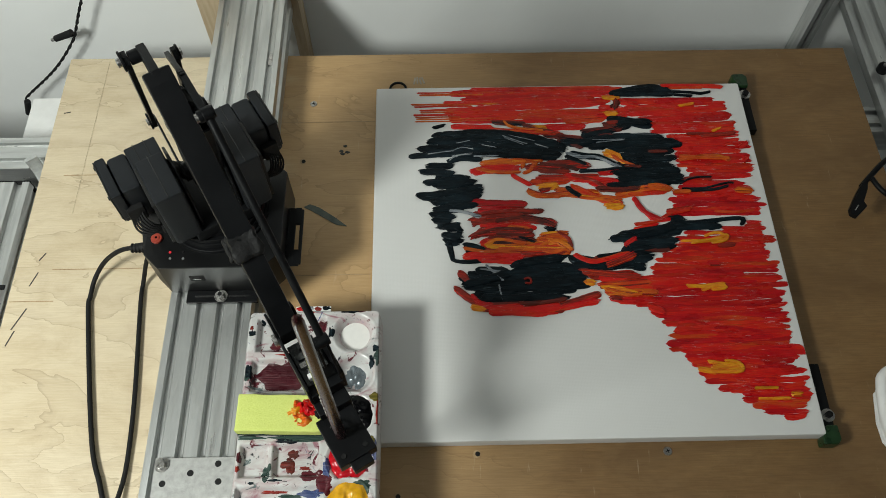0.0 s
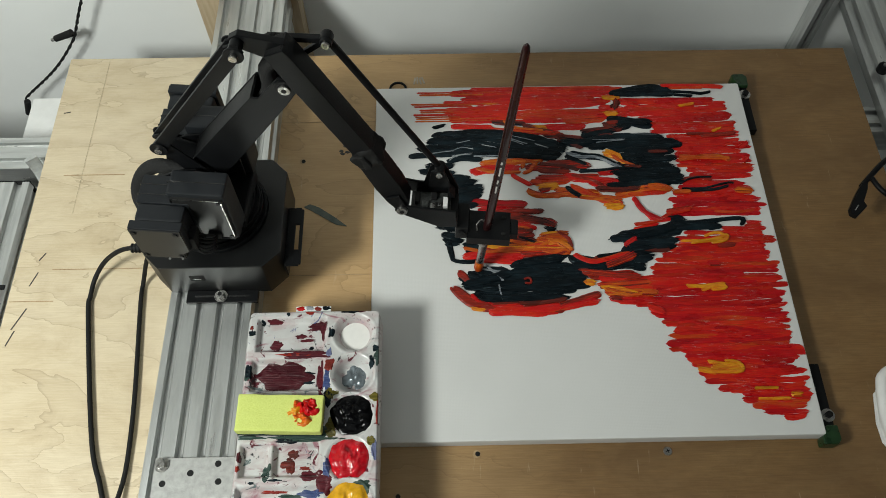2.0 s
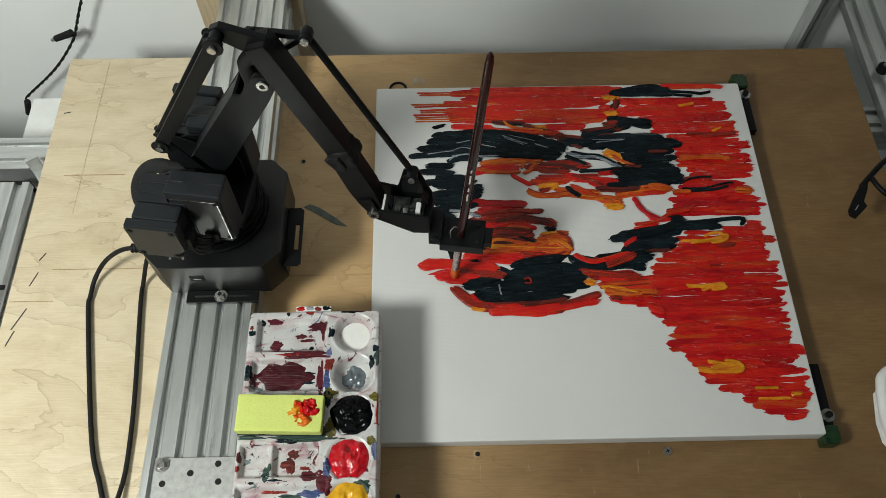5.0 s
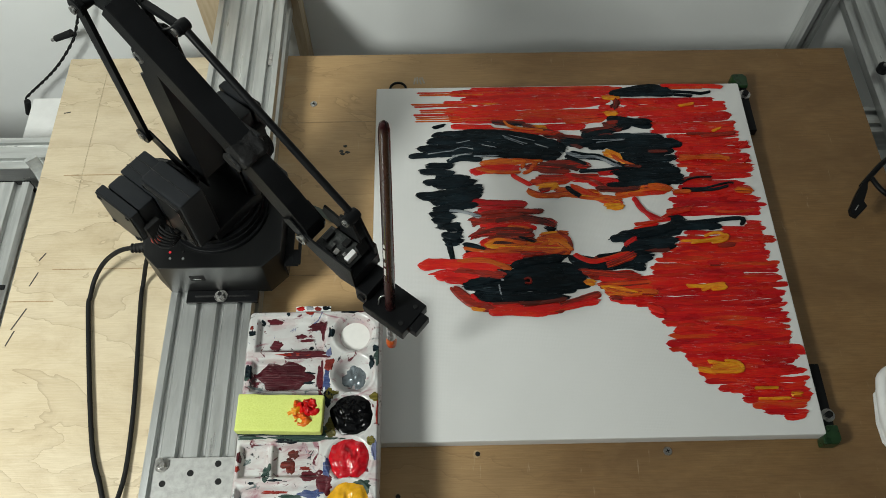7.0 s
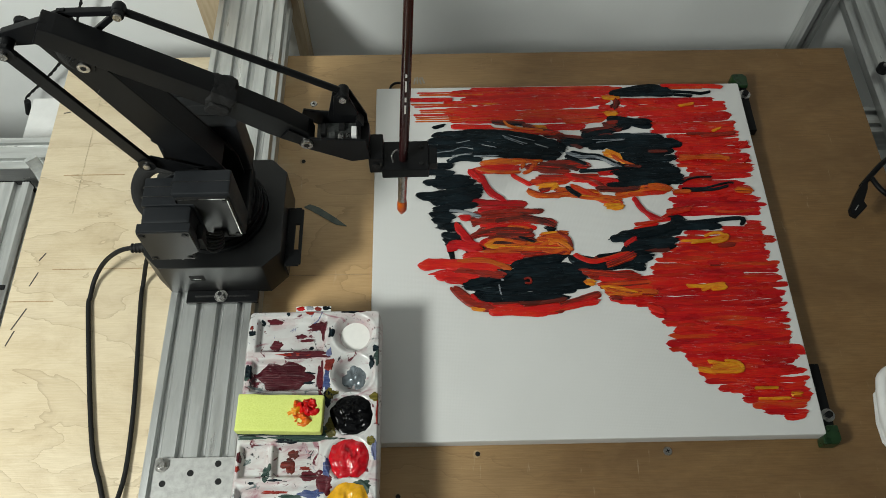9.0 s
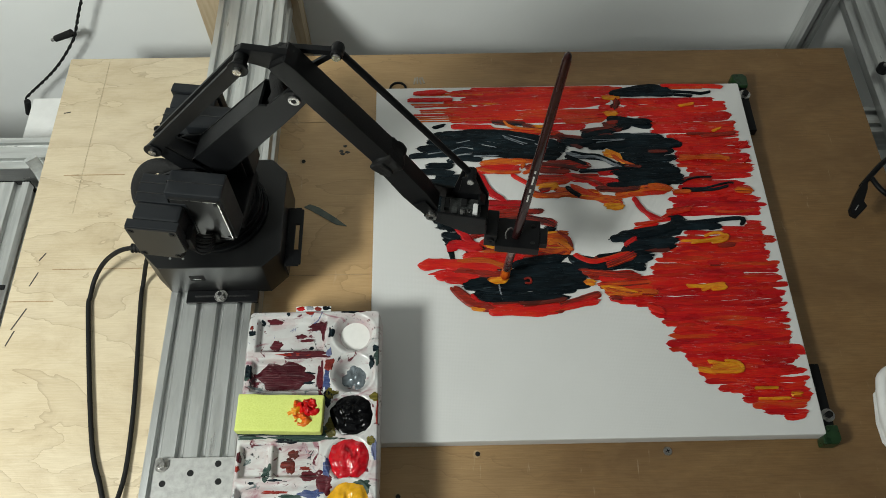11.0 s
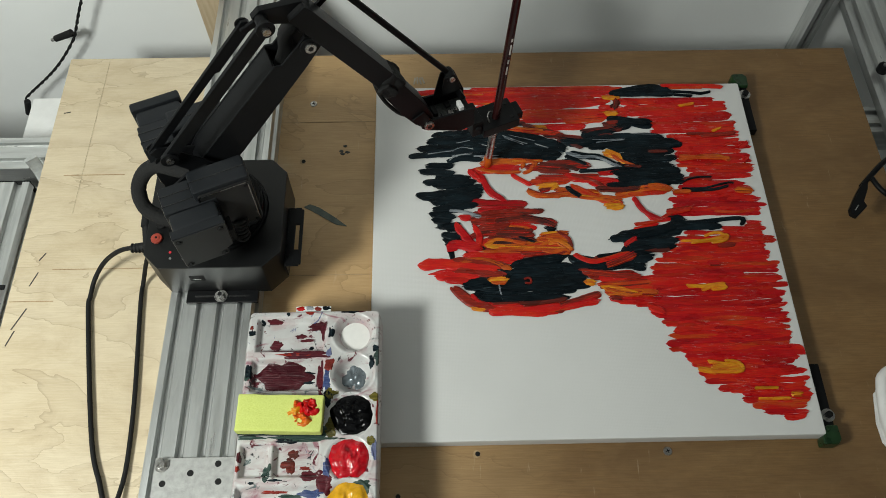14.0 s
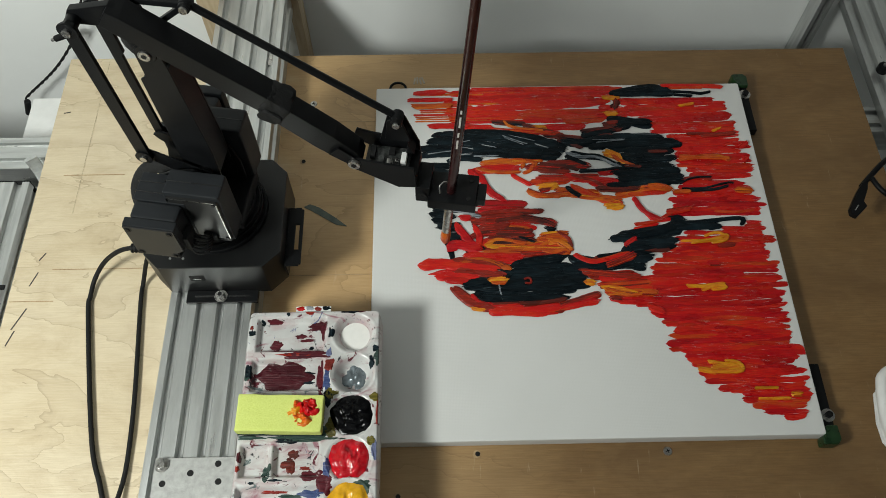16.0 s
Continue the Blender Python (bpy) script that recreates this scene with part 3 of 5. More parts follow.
STROKES_E = [('dark', 7, 120, 250, 140, 256, 197, 258), ('red', 6, 141, 263, 179, 267, 203, 262), ('dark', 6, 141, 247, 199, 252), ('brown', 6, 140, 240, 188, 246, 201, 242), ('yellow', 7, 140, 238, 163, 236), ('orange', 10, 152, 232, 240, 229), ('orange', 8, 208, 250, 240, 254), ('yellow', 5, 215, 239, 231, 242), ('orange', 8, 226, 242, 243, 228), ('black', 7, 213, 261, 224, 258), ('red', 9, 112, 224, 183, 221), ('red', 7, 128, 219, 186, 216), ('dark', 6, 181, 225, 235, 227), ('red', 6, 245, 223, 268, 213, 303, 221, 318, 221)]
STROKES_F = [('dark', 8, 284, 208, 318, 219), ('dark', 7, 256, 199, 320, 193), ('red', 7, 272, 190, 306, 190), ('yellow', 9, 256, 185, 262, 185), ('yellow', 5, 275, 178, 297, 176), ('orange', 8, 277, 173, 338, 170), ('red', 7, 282, 165, 296, 162), ('yellow', 7, 119, 156, 143, 155), ('dark', 9, 128, 155, 228, 152), ('dark', 7, 221, 154, 271, 170), ('red', 6, 139, 148, 209, 146), ('red', 6, 201, 148, 269, 161), ('yellow', 3, 379, 240, 419, 241, 433, 246, 425, 251, 408, 246), ('yellow', 4, 375, 179, 416, 176)]
STROKES_G = [('yellow', 4, 392, 177, 421, 181), ('yellow', 6, 388, 76, 420, 72), ('yellow', 4, 383, 83, 419, 75), ('yellow', 4, 371, 73, 391, 68), ('yellow', 7, 471, 43, 481, 43), ('yellow', 3, 430, 50, 457, 50), ('yellow', 3, 432, 38, 468, 38), ('orange', 5, 396, 362, 441, 366, 462, 359), ('yellow', 3, 409, 449, 431, 453), ('yellow', 3, 447, 406, 460, 412), ('orange', 6, 459, 312, 482, 311), ('orange', 5, 332, 230, 353, 230), ('crimson', 7, 408, 208, 421, 208), ('dark', 5, 423, 232, 444, 234)]
STROKES_H = [('dark', 5, 431, 399, 477, 402), ('black', 3, 387, 313, 430, 314, 452, 320), ('grey', 2, 165, 401, 202, 388), ('grey', 2, 101, 372, 130, 376, 152, 372), ('grey', 2, 146, 394, 175, 388), ('grey', 2, 130, 206, 168, 199), ('grey', 3, 137, 211, 150, 198), ('grey', 2, 186, 216, 227, 220), ('grey', 3, 99, 290, 120, 285, 133, 276), ('grey', 2, 328, 390, 370, 391), ('grey', 3, 249, 374, 292, 369, 313, 356)]
STROKES_I = [('dark', 5, 134, 283, 173, 287, 207, 285), ('brown', 6, 182, 278, 211, 272, 227, 264), ('brown', 5, 153, 272, 190, 277, 214, 268), ('dark', 5, 123, 266, 141, 278, 187, 281), ('orange', 4, 138, 239, 153, 246, 188, 240), ('yellow', 4, 137, 238, 148, 242), ('orange', 5, 207, 239, 226, 244, 239, 236, 244, 229), ('dark', 4, 228, 256, 241, 246, 244, 233), ('yellow', 3, 208, 253, 227, 255), ('yellow', 4, 216, 243, 226, 239), ('black', 4, 216, 261, 226, 259), ('black', 3, 180, 249, 199, 242), ('brown', 4, 129, 254, 154, 261, 197, 259), ('brown', 4, 152, 254, 190, 251), ('orange', 4, 111, 235, 145, 229, 184, 233)]
STROKES_J = [('orange', 4, 168, 265, 194, 261), ('orange', 4, 236, 232, 222, 227, 206, 230), ('orange', 4, 197, 363, 206, 359, 201, 348, 192, 344), ('orange', 4, 131, 352, 159, 346, 189, 346), ('brown', 5, 215, 358, 247, 353, 263, 347), ('dark', 4, 253, 339, 281, 330, 296, 317), ('orange', 4, 277, 305, 301, 299), ('brown', 4, 293, 317, 317, 313), ('orange', 4, 322, 321, 375, 314), ('yellow', 4, 213, 323, 231, 326), ('orange', 4, 201, 311, 236, 307), ('yellow', 4, 300, 374, 313, 366, 325, 355), ('brown', 4, 240, 396, 272, 382), ('brown', 4, 297, 404, 315, 400), ('orange', 3, 171, 428, 182, 418, 223, 411)]
STROKES = STROKES_A + STROKES_B + STROKES_C + STROKES_D + STROKES_E + STROKES_F + STROKES_G + STROKES_H + STROKES_I + STROKES_J
FRESH = [(1.2, 'dark', 7, 97, 180, 115, 164, 143, 154), (2.8, 'red', 9, 73, 198, 130, 197), (3.1, 'red', 7, 86, 193, 116, 191), (3.9, 'red', 9, 56, 212, 97, 212, 151, 204), (4.5, 'dark', 8, 100, 202, 158, 196), (5.2, 'orange', 5, 102, 215, 138, 217, 168, 204), (7.6, 'crimson', 6, 107, 278, 121, 279), (7.7, 'crimson', 6, 102, 270, 121, 241, 132, 239), (7.8, 'crimson', 9, 92, 232, 103, 240, 132, 231), (8.2, 'crimson', 5, 136, 342, 148, 316, 167, 302), (8.4, 'red', 5, 122, 349, 137, 332), (8.7, 'red', 4, 43, 466, 103, 466), (8.9, 'red', 5, 51, 476, 96, 478), (10.7, 'yellow', 6, 141, 190, 162, 192), (11.0, 'orange', 3, 143, 188, 161, 187), (11.8, 'dark', 6, 97, 218, 131, 214, 161, 210), (12.6, 'red', 5, 125, 266, 132, 250, 130, 237), (13.4, 'dark', 6, 131, 262, 168, 267), (14.7, 'orange', 5, 49, 454, 103, 455), (15.2, 'red', 5, 70, 422, 125, 421)]


MASS_A = [('red', 6, 316, 470, 341, 456), ('red', 7, 302, 449, 339, 443), ('red', 7, 296, 435, 338, 435), ('redor', 7, 254, 426, 307, 430), ('red', 6, 330, 460, 356, 452), ('red', 7, 200, 415, 279, 419), ('dark', 6, 147, 407, 222, 411), ('brown', 5, 222, 405, 281, 397), ('black', 8, 322, 428, 366, 417), ('black', 9, 250, 394, 309, 387), ('black', 8, 281, 398, 333, 399), ('black', 9, 317, 356, 379, 357), ('black', 9, 325, 338, 394, 335), ('black', 9, 302, 328, 374, 324)]
MASS_B = [('redor', 7, 201, 330, 252, 333), ('dark', 7, 195, 352, 239, 352), ('orange', 8, 232, 316, 286, 310), ('orange', 6, 307, 308, 373, 318), ('red', 9, 274, 331, 316, 325), ('dark', 9, 125, 283, 183, 283), ('red', 8, 133, 268, 197, 272), ('dark', 9, 129, 257, 196, 262), ('red', 9, 132, 242, 188, 249), ('orange', 9, 153, 242, 208, 236), ('dark', 9, 166, 224, 235, 232), ('redor', 8, 187, 233, 244, 235), ('orange', 7, 202, 246, 242, 245), ('dark', 8, 118, 230, 166, 227)]
MASS_C = [('black', 11, 302, 243, 370, 252), ('black', 11, 321, 250, 385, 257), ('black', 10, 304, 226, 339, 233), ('black', 9, 275, 214, 330, 218), ('black', 10, 232, 201, 287, 205), ('black', 9, 247, 215, 302, 209), ('dark', 6, 268, 217, 317, 226), ('crimson', 5, 320, 246, 326, 237), ('dark', 7, 259, 194, 314, 196), ('redor', 8, 271, 181, 332, 184), ('red', 9, 283, 171, 338, 175), ('red', 7, 289, 164, 336, 161), ('black', 8, 124, 203, 164, 201), ('black', 7, 116, 184, 149, 179)]
MASS_D = [('red', 6, 141, 152, 221, 149)]
MASS = MASS_A + MASS_B + MASS_C + MASS_D

# longer sweeps that give the dark masses their slanting, rounded ends
SWEEPS_A = [('black', 9, 86, 407, 120, 409, 161, 409, 196, 404, 242, 387), ('black', 9, 102, 403, 150, 403, 195, 397, 239, 383), ('black', 9, 70, 396, 102, 399, 150, 398, 195, 389, 249, 379), ('black', 8, 82, 393, 125, 392, 170, 387, 219, 379), ('black', 9, 56, 385, 95, 387, 140, 387, 189, 380, 244, 373), ('black', 7, 69, 379, 109, 381, 159, 379, 209, 373), ('black', 7, 46, 373, 69, 375, 104, 375, 144, 375, 194, 370, 238, 367), ('black', 6, 94, 364, 114, 368, 139, 366), ('black', 8, 67, 356, 102, 357), ('black', 8, 58, 349, 78, 348, 102, 345), ('black', 8, 63, 331, 81, 333, 123, 338), ('black', 9, 81, 325, 108, 330, 130, 331), ('black', 9, 54, 311, 74, 313, 115, 318, 137, 320), ('black', 9, 72, 302, 102, 307, 136, 312), ('black', 8, 93, 315, 137, 324), ('black', 8, 74, 292, 100, 295, 130, 297)]
SWEEPS_B = [('black', 8, 92, 299, 126, 304), ('black', 8, 70, 284, 87, 282, 103, 279), ('black', 7, 73, 275, 97, 273), ('black', 7, 85, 266, 101, 266, 108, 260), ('black', 8, 86, 255, 108, 249), ('black', 7, 318, 472, 342, 478, 372, 483, 401, 477), ('black', 6, 330, 474, 371, 474, 406, 472), ('black', 3, 400, 474, 429, 472, 443, 470, 457, 473), ('black', 3, 405, 469, 431, 466), ('black', 8, 310, 430, 336, 426, 363, 421), ('black', 9, 323, 421, 347, 423, 367, 423), ('brown', 7, 274, 408, 300, 412, 328, 413), ('black', 8, 273, 402, 317, 411, 340, 419), ('black', 9, 244, 393, 278, 393, 329, 400, 380, 398), ('black', 9, 280, 383, 320, 389, 370, 391, 401, 388), ('black', 9, 302, 386, 353, 385, 402, 386)]
SWEEPS_C = [('black', 9, 326, 376, 366, 377, 390, 374), ('black', 9, 317, 367, 356, 368, 378, 367), ('black', 9, 324, 359, 363, 361, 390, 364), ('black', 9, 314, 349, 351, 351, 386, 351), ('black', 9, 307, 341, 349, 343, 394, 344), ('black', 9, 312, 332, 354, 335, 396, 335), ('black', 8, 298, 323, 344, 325, 395, 328), ('brown', 6, 283, 318, 318, 316, 360, 320), ('black', 10, 391, 390, 399, 388), ('black', 8, 383, 366, 390, 362), ('black', 2, 390, 323, 408, 332, 433, 333), ('black', 2, 392, 316, 419, 316, 453, 324, 460, 322), ('grey', 4, 251, 373, 270, 368, 289, 367, 307, 357, 320, 350), ('black', 3, 256, 376, 275, 371, 292, 369, 313, 356), ('black', 5, 250, 369, 263, 362, 275, 355), ('black', 4, 264, 345, 292, 346, 323, 350)]
SWEEPS_D = [('black', 6, 246, 322, 254, 312, 262, 307), ('yellow', 9, 301, 374, 313, 371, 322, 362), ('orange', 4, 309, 369, 321, 360, 337, 352), ('yellow', 9, 292, 292, 314, 291), ('orange', 8, 338, 317, 362, 320, 377, 315), ('yellow', 7, 307, 439, 326, 439), ('yellow', 5, 307, 466, 329, 465), ('brown', 6, 326, 462, 322, 446), ('dark', 5, 309, 422, 324, 424), ('black', 11, 371, 271, 387, 270), ('black', 9, 372, 261, 399, 262, 430, 259), ('black', 4, 410, 262, 435, 269, 462, 270, 457, 260), ('black', 9, 328, 249, 350, 254, 378, 263), ('black', 8, 293, 243, 328, 247), ('black', 9, 312, 234, 343, 240, 374, 241), ('black', 9, 314, 225, 348, 231, 370, 234)]
SWEEPS_E = [('black', 9, 318, 213, 340, 218), ('black', 9, 311, 205, 329, 205), ('crimson', 6, 309, 234, 323, 246), ('dark', 8, 283, 207, 304, 215, 321, 223), ('brown', 5, 332, 227, 363, 228), ('dark', 7, 251, 200, 289, 195, 322, 193), ('yellow', 8, 254, 185, 266, 184), ('yellow', 4, 273, 179, 293, 177, 316, 170), ('orange', 7, 278, 176, 304, 169, 321, 171), ('dark', 7, 283, 164, 296, 163), ('red', 8, 325, 153, 344, 144), ('yellow', 4, 391, 237, 416, 240, 436, 247, 434, 240, 416, 237), ('yellow', 4, 392, 172, 408, 178, 422, 176, 404, 172), ('yellow', 4, 372, 75, 396, 70, 420, 71, 418, 80, 402, 83), ('grey', 1.2, 168, 403, 183, 396, 200, 389), ('grey', 1, 170, 400, 195, 388)]
SWEEPS_F = [('grey', 1.2, 140, 389, 159, 384), ('grey', 1.2, 102, 380, 114, 385, 129, 382), ('grey', 1.4, 69, 375, 87, 378, 104, 380), ('grey', 1.2, 210, 389, 227, 382), ('grey', 1.4, 129, 371, 161, 371), ('grey', 1.6, 97, 364, 107, 372, 127, 374), ('grey', 1, 107, 392, 125, 396), ('grey', 1, 176, 404, 210, 394), ('grey', 2.5, 95, 289, 116, 286, 135, 279), ('grey', 2, 150, 197, 158, 189), ('grey', 1.5, 152, 184, 155, 164), ('grey', 1, 286, 394, 329, 394), ('grey', 1, 338, 403, 372, 401), ('black', 9, 169, 209, 197, 217, 230, 220), ('black', 9, 110, 184, 140, 192, 168, 200), ('black', 8, 130, 167, 168, 166, 225, 166)]
SWEEPS_G = [('dark', 8, 98, 181, 112, 169, 127, 160), ('red', 7, 119, 170, 134, 158, 179, 156), ('red', 8, 138, 152, 178, 149, 223, 153), ('brown', 5, 143, 158, 192, 159, 231, 163), ('yellow', 6, 118, 155, 134, 152), ('dark', 2, 182, 191, 189, 192, 190, 186, 183, 186)]
SWEEPS = SWEEPS_A + SWEEPS_B + SWEEPS_C + SWEEPS_D + SWEEPS_E + SWEEPS_F + SWEEPS_G

SWEEPS += [('red', 5, 390, 484, 431, 484, 475, 481), ('redor', 3, 401, 480, 448, 480), ('black', 8, 330, 473, 360, 478, 394, 475), ('black', 7, 354, 479, 381, 481, 402, 474), ('black', 5, 324, 470, 364, 469, 405, 469), ('grey', 1, 291, 390, 328, 393), ('brown', 4, 357, 374, 382, 374), ('brown', 4, 323, 352, 345, 350), ('orange', 4, 397, 366, 427, 363, 461, 362), ('orange', 5, 380, 312, 402, 311), ('orange', 4, 462, 315, 481, 314), ('redor', 7, 367, 282, 398, 286), ('dark', 3, 412, 402, 443, 402), ('red', 6, 478, 378, 490, 386), ('red', 6, 479, 357, 487, 362), ('redor', 4, 325, 264, 352, 268, 376, 283), ('crimson', 5, 330, 303, 338, 284, 358, 271)]

rng = random.Random(7)
hatch([(y, a + 48, b + 8) for y, a, b in RED_UPPER[:7]], 12.0, (("red", 6), ("redor", 2)), rng, 1)
for y, a in ((457, 47), (447, 55), (439, 48), (432, 52), (477, 55)):
    for k in (-1, 1):
        stroke(rng.choice(("orange", "orange", "redor")), rng.uniform(2.2, 3.4), [(a + rng.uniform(0, 6), y + 2 * k), (a + 40, y + 2 * k + rng.uniform(-0.5, 0.5)), (a + rng.uniform(60, 120), y + 2 * k)])
hatch(RED_UPPER[7:], 9.5, (("red", 8), ("crimson", 2), ("redor", 1)), rng, 1)
hatch(RED_MIDDLE, 9.5, (("red", 7), ("redor", 2), ("crimson", 2)), rng, 1)
hatch(RED_LOWER, 10.5, (("red", 6), ("crimson", 4), ("redor", 1)), rng, 1)
hatch(BLACK_UPPER, 9.0, (("black", 1),), rng, 1)
hatch(BLACK_LOWER, 9.0, (("black", 1),), rng, 1)
STREAKS = {"red": ("crimson", "redor"), "crimson": ("dark", "red"), "redor": ("orange", "dark"), "dark": ("brown", "red", "redor"), "brown": ("dark", "black"), "orange": ("yellow", "dark", "redor"), "yellow": ("orange", "yellow"), "grey": ("grey",)}
for ink, width, *xy in [(ink, 1.35 * width, *xy) for ink, width, *xy in MASS] + STROKES + SWEEPS:
    line = list(zip(xy[::2], xy[1::2]))
    stroke(ink, width, line)
    # bristle trails of a neighbouring mix within the stroke
    for k in range(3 if width >= 6 and ink != "black" else 0):
        off = rng.uniform(-0.42, 0.42) * width
        tilt = rng.uniform(-0.12, 0.12) * width
        a, b = line[0], line[-1]
        u, v = rng.uniform(0.0, 0.3), rng.uniform(0.6, 1.0)
        trail = [(x + (b[0] - a[0]) * (0.15 * (1 - i / (len(line) - 1)) * u - 0.15 * (1 - v) * i / (len(line) - 1)), y + off + tilt * (i - 0.5)) for i, (x, y) in enumerate(line)]
        stroke(rng.choice(STREAKS[ink]), rng.uniform(0.8, 2.0), trail, True)
for ink, bm in sorted(GROUND.items()):
    tagged(part("brushwork", face_up(bm), INKS[ink], canvas, "", 80), kind="stuff")
FRESH_STROKES = [(t, stroke(ink, 1.35 * width, list(zip(xy[::2], xy[1::2])))) for t, ink, width, *xy in FRESH]

# hanging ring behind the canvas, and its two corner clamps
ring = empty("hanging_ring", pose(0.029, 0.5, 0.004), "dark metal hanging ring on the canvas edge", "ring")
tube("loop", [(0.011 * math.cos(a), 0.011 * math.sin(a), 0.0) for a in (math.pi * k / 7 for k in range(8))], 0.0018, BLACK, ring)
box("tab", (-0.014, -0.012, -0.003), (0.014, -0.002, 0.0), BLACK, ring, 0.001)


def clamp(m):
    ob = empty("corner_clamp", m, "dark green corner clamp with a black strap and bolt", "clamp", "clamps on the canvas")
    box("strap", (0.0005, 0.0, 0.0), (0.0125, 0.085, 0.012), BLACK, ob, 0.0015)
    bm = bmesh.new()
    prism_bm(bm, [(-0.006, -0.009), (0.01, -0.0095), (0.0145, -0.004), (0.0135, 0.012), (0.0015, 0.012), (-0.006, -0.0015)], "z", 0.0, 0.017, 0.0015)
    part("corner_block", bm, GREEN, ob, "dark green painted corner block")
    cyl("washer", (0.0075, 0.024, 0.012), (0.0075, 0.024, 0.0135), 0.0075, STEEL, ob)
    cyl("nut", (0.0075, 0.024, 0.0135), (0.0075, 0.024, 0.018), 0.004, BLACK, ob, seg=6)
    return ob


clamp(pose(0.5, -0.0045, 0.001))
top_clamp = clamp(pose(0.4995, 0.497, 0.001))
top_clamp.scale = (1, -1, 1)

# ---------------------------------------------------------------- palette
palette = empty("paint_palette", pose(0, 0, 0), "white plastic paint palette with round and square wells, splashed", "palette")
X0, X1, Y0, Y1, RIM = -0.1265, 0.0172, -0.125, 0.1265, 0.085
CUPS = [(-0.0115, 0.0985), (-0.0115, 0.0525), (-0.0115, 0.0085), (-0.0125, -0.0365), (-0.0125, -0.0785)]
TRAYS = [(-0.1165, -0.041, 0.078, 0.118), (-0.119, -0.041, 0.034, 0.071), (-0.118, -0.04, -0.012, 0.027), (-0.122, -0.0905, -0.054, -0.019),
         (-0.0895, -0.041, -0.054, -0.019), (-0.123, -0.041, -0.098, -0.0605)]


def ramp(d, soft):
    u = max(0.0, min(1.0, d / soft))
    return u * u * (3 - 2 * u)


def palette_height(x, y):
    z = RIM
    for cx, cy in CUPS:
        r = math.hypot(x - cx, y - cy)
        if r < 0.0225:
            z = RIM - 0.0155 * ramp(0.0225 - r, 0.011)
        elif r < 0.025:
            z = max(z, RIM + 0.0012 * (1 - abs(r - 0.02375) / 0.00125))
    for a, b, c, d in TRAYS:
        inside = min(x - a, b - x, y - c, d - y)
        if inside > 0:
            z = RIM - 0.008 * ramp(inside, 0.005)
    edge = min(x - X0, X1 - x, y - Y0, Y1 - y)
    return z - 0.006 * (1 - ramp(edge, 0.003))


def palette_body():
    bm = bmesh.new()
    nx, ny = 110, 190
    grid = []
    for j in range(ny + 1):
        row = []
        for i in range(nx + 1):
            x, y = X0 + (X1 - X0) * i / nx, Y0 + (Y1 - Y0) * j / ny
            cx, cy = max(X0 + 0.014 - x, x - X1 + 0.014, 0), max(Y0 + 0.014 - y, y - Y1 + 0.014, 0)
            px, py = x, y
            if cx > 0 and cy > 0 and math.hypot(cx, cy) > 0.014:
                f = 0.014 / math.hypot(cx, cy)
                px += (1 - f) * cx * (1 if x < 0.5 * (X0 + X1) else -1)
                py += (1 - f) * cy * (1 if y < 0.5 * (Y0 + Y1) else -1)
            row.append(bm.verts.new((px, py, palette_height(x, y))))
        grid.append(row)
    for j in range(ny):
        for i in range(nx):
            bm.faces.new((grid[j][i], grid[j][i + 1], grid[j + 1][i + 1], grid[j + 1][i]))
    rim = [grid[0][i] for i in range(nx)] + [grid[j][nx] for j in range(ny)] + [grid[ny][i] for i in range(nx, 0, -1)] + [grid[j][0] for j in range(ny, 0, -1)]
    low = [bm.verts.new((v.co.x, v.co.y, 0.0635)) for v in rim]
    n = len(rim)
    for k in range(n):
        bm.faces.new((rim[k], low[k], low[(k + 1) % n], rim[(k + 1) % n]))
    bm.faces.new(low)
    return part("tray", bm, PALETTE, palette, "", 60)


def smear_bm(bm, x, y, rx, ry, seed, rough, high):
    """A thin film of dried paint with an uneven rim, lying on the palette's relief."""
    seg, rings = 48, 7
    rows = []
    for i in range(rings):
        u = 1 - i / rings
        row = []
        for k in range(seg):
            a = 2 * math.pi * k / seg
            w = 1 + rough * (noise.noise(Vector((math.cos(a) * 1.4 + seed, math.sin(a) * 1.4, seed * 3))) + 0.4 * noise.noise(Vector((math.cos(a) * 3.3, math.sin(a) * 3.3, seed))))
            px = max(X0 + 0.002, min(X1 - 0.002, x + rx * u * w * math.cos(a)))
            py = max(Y0 + 0.002, min(Y1 - 0.002, y + ry * u * w * math.sin(a)))
            row.append(bm.verts.new((px, py, palette_height(px, py) + (high * (0.7 + 0.6 * noise.noise(Vector((px * 300, py * 300, seed)))) if i else -0.0003))))
        rows.append(row)
    for a, b in zip(rows, rows[1:]):
        for k in range(seg):
            bm.faces.new((a[k], a[(k + 1) % seg], b[(k + 1) % seg], b[k]))
    bm.faces.new(rows[-1])


palette_body()
WET = {"white_paint_pool": ((0.8, 0.79, 0.76), 0.007, 0.85), "silver_paint_pool": ((0.17, 0.2, 0.22), 0.004, 0.55), "black_paint_pool": ((0.001, 0.001, 0.0015), 0.02, 1.12),
       "red_paint_pool": ((0.5, 0.004, 0.012), 0.019, 1.05), "yellow_paint_pool": ((0.75, 0.38, 0.01), 0.017, 0.98)}
for k, (name, (col, high, size)) in enumerate(WET.items()):
    bm = bmesh.new()
    radius, low, high = ((0.0168, 0.0106, 0.0008), (0.0135, 0.0158, 0.003), (0.0256, 0.005, 0.008), (0.0222, 0.006, 0.0095), (0.0226, 0.006, 0.0085))[k]
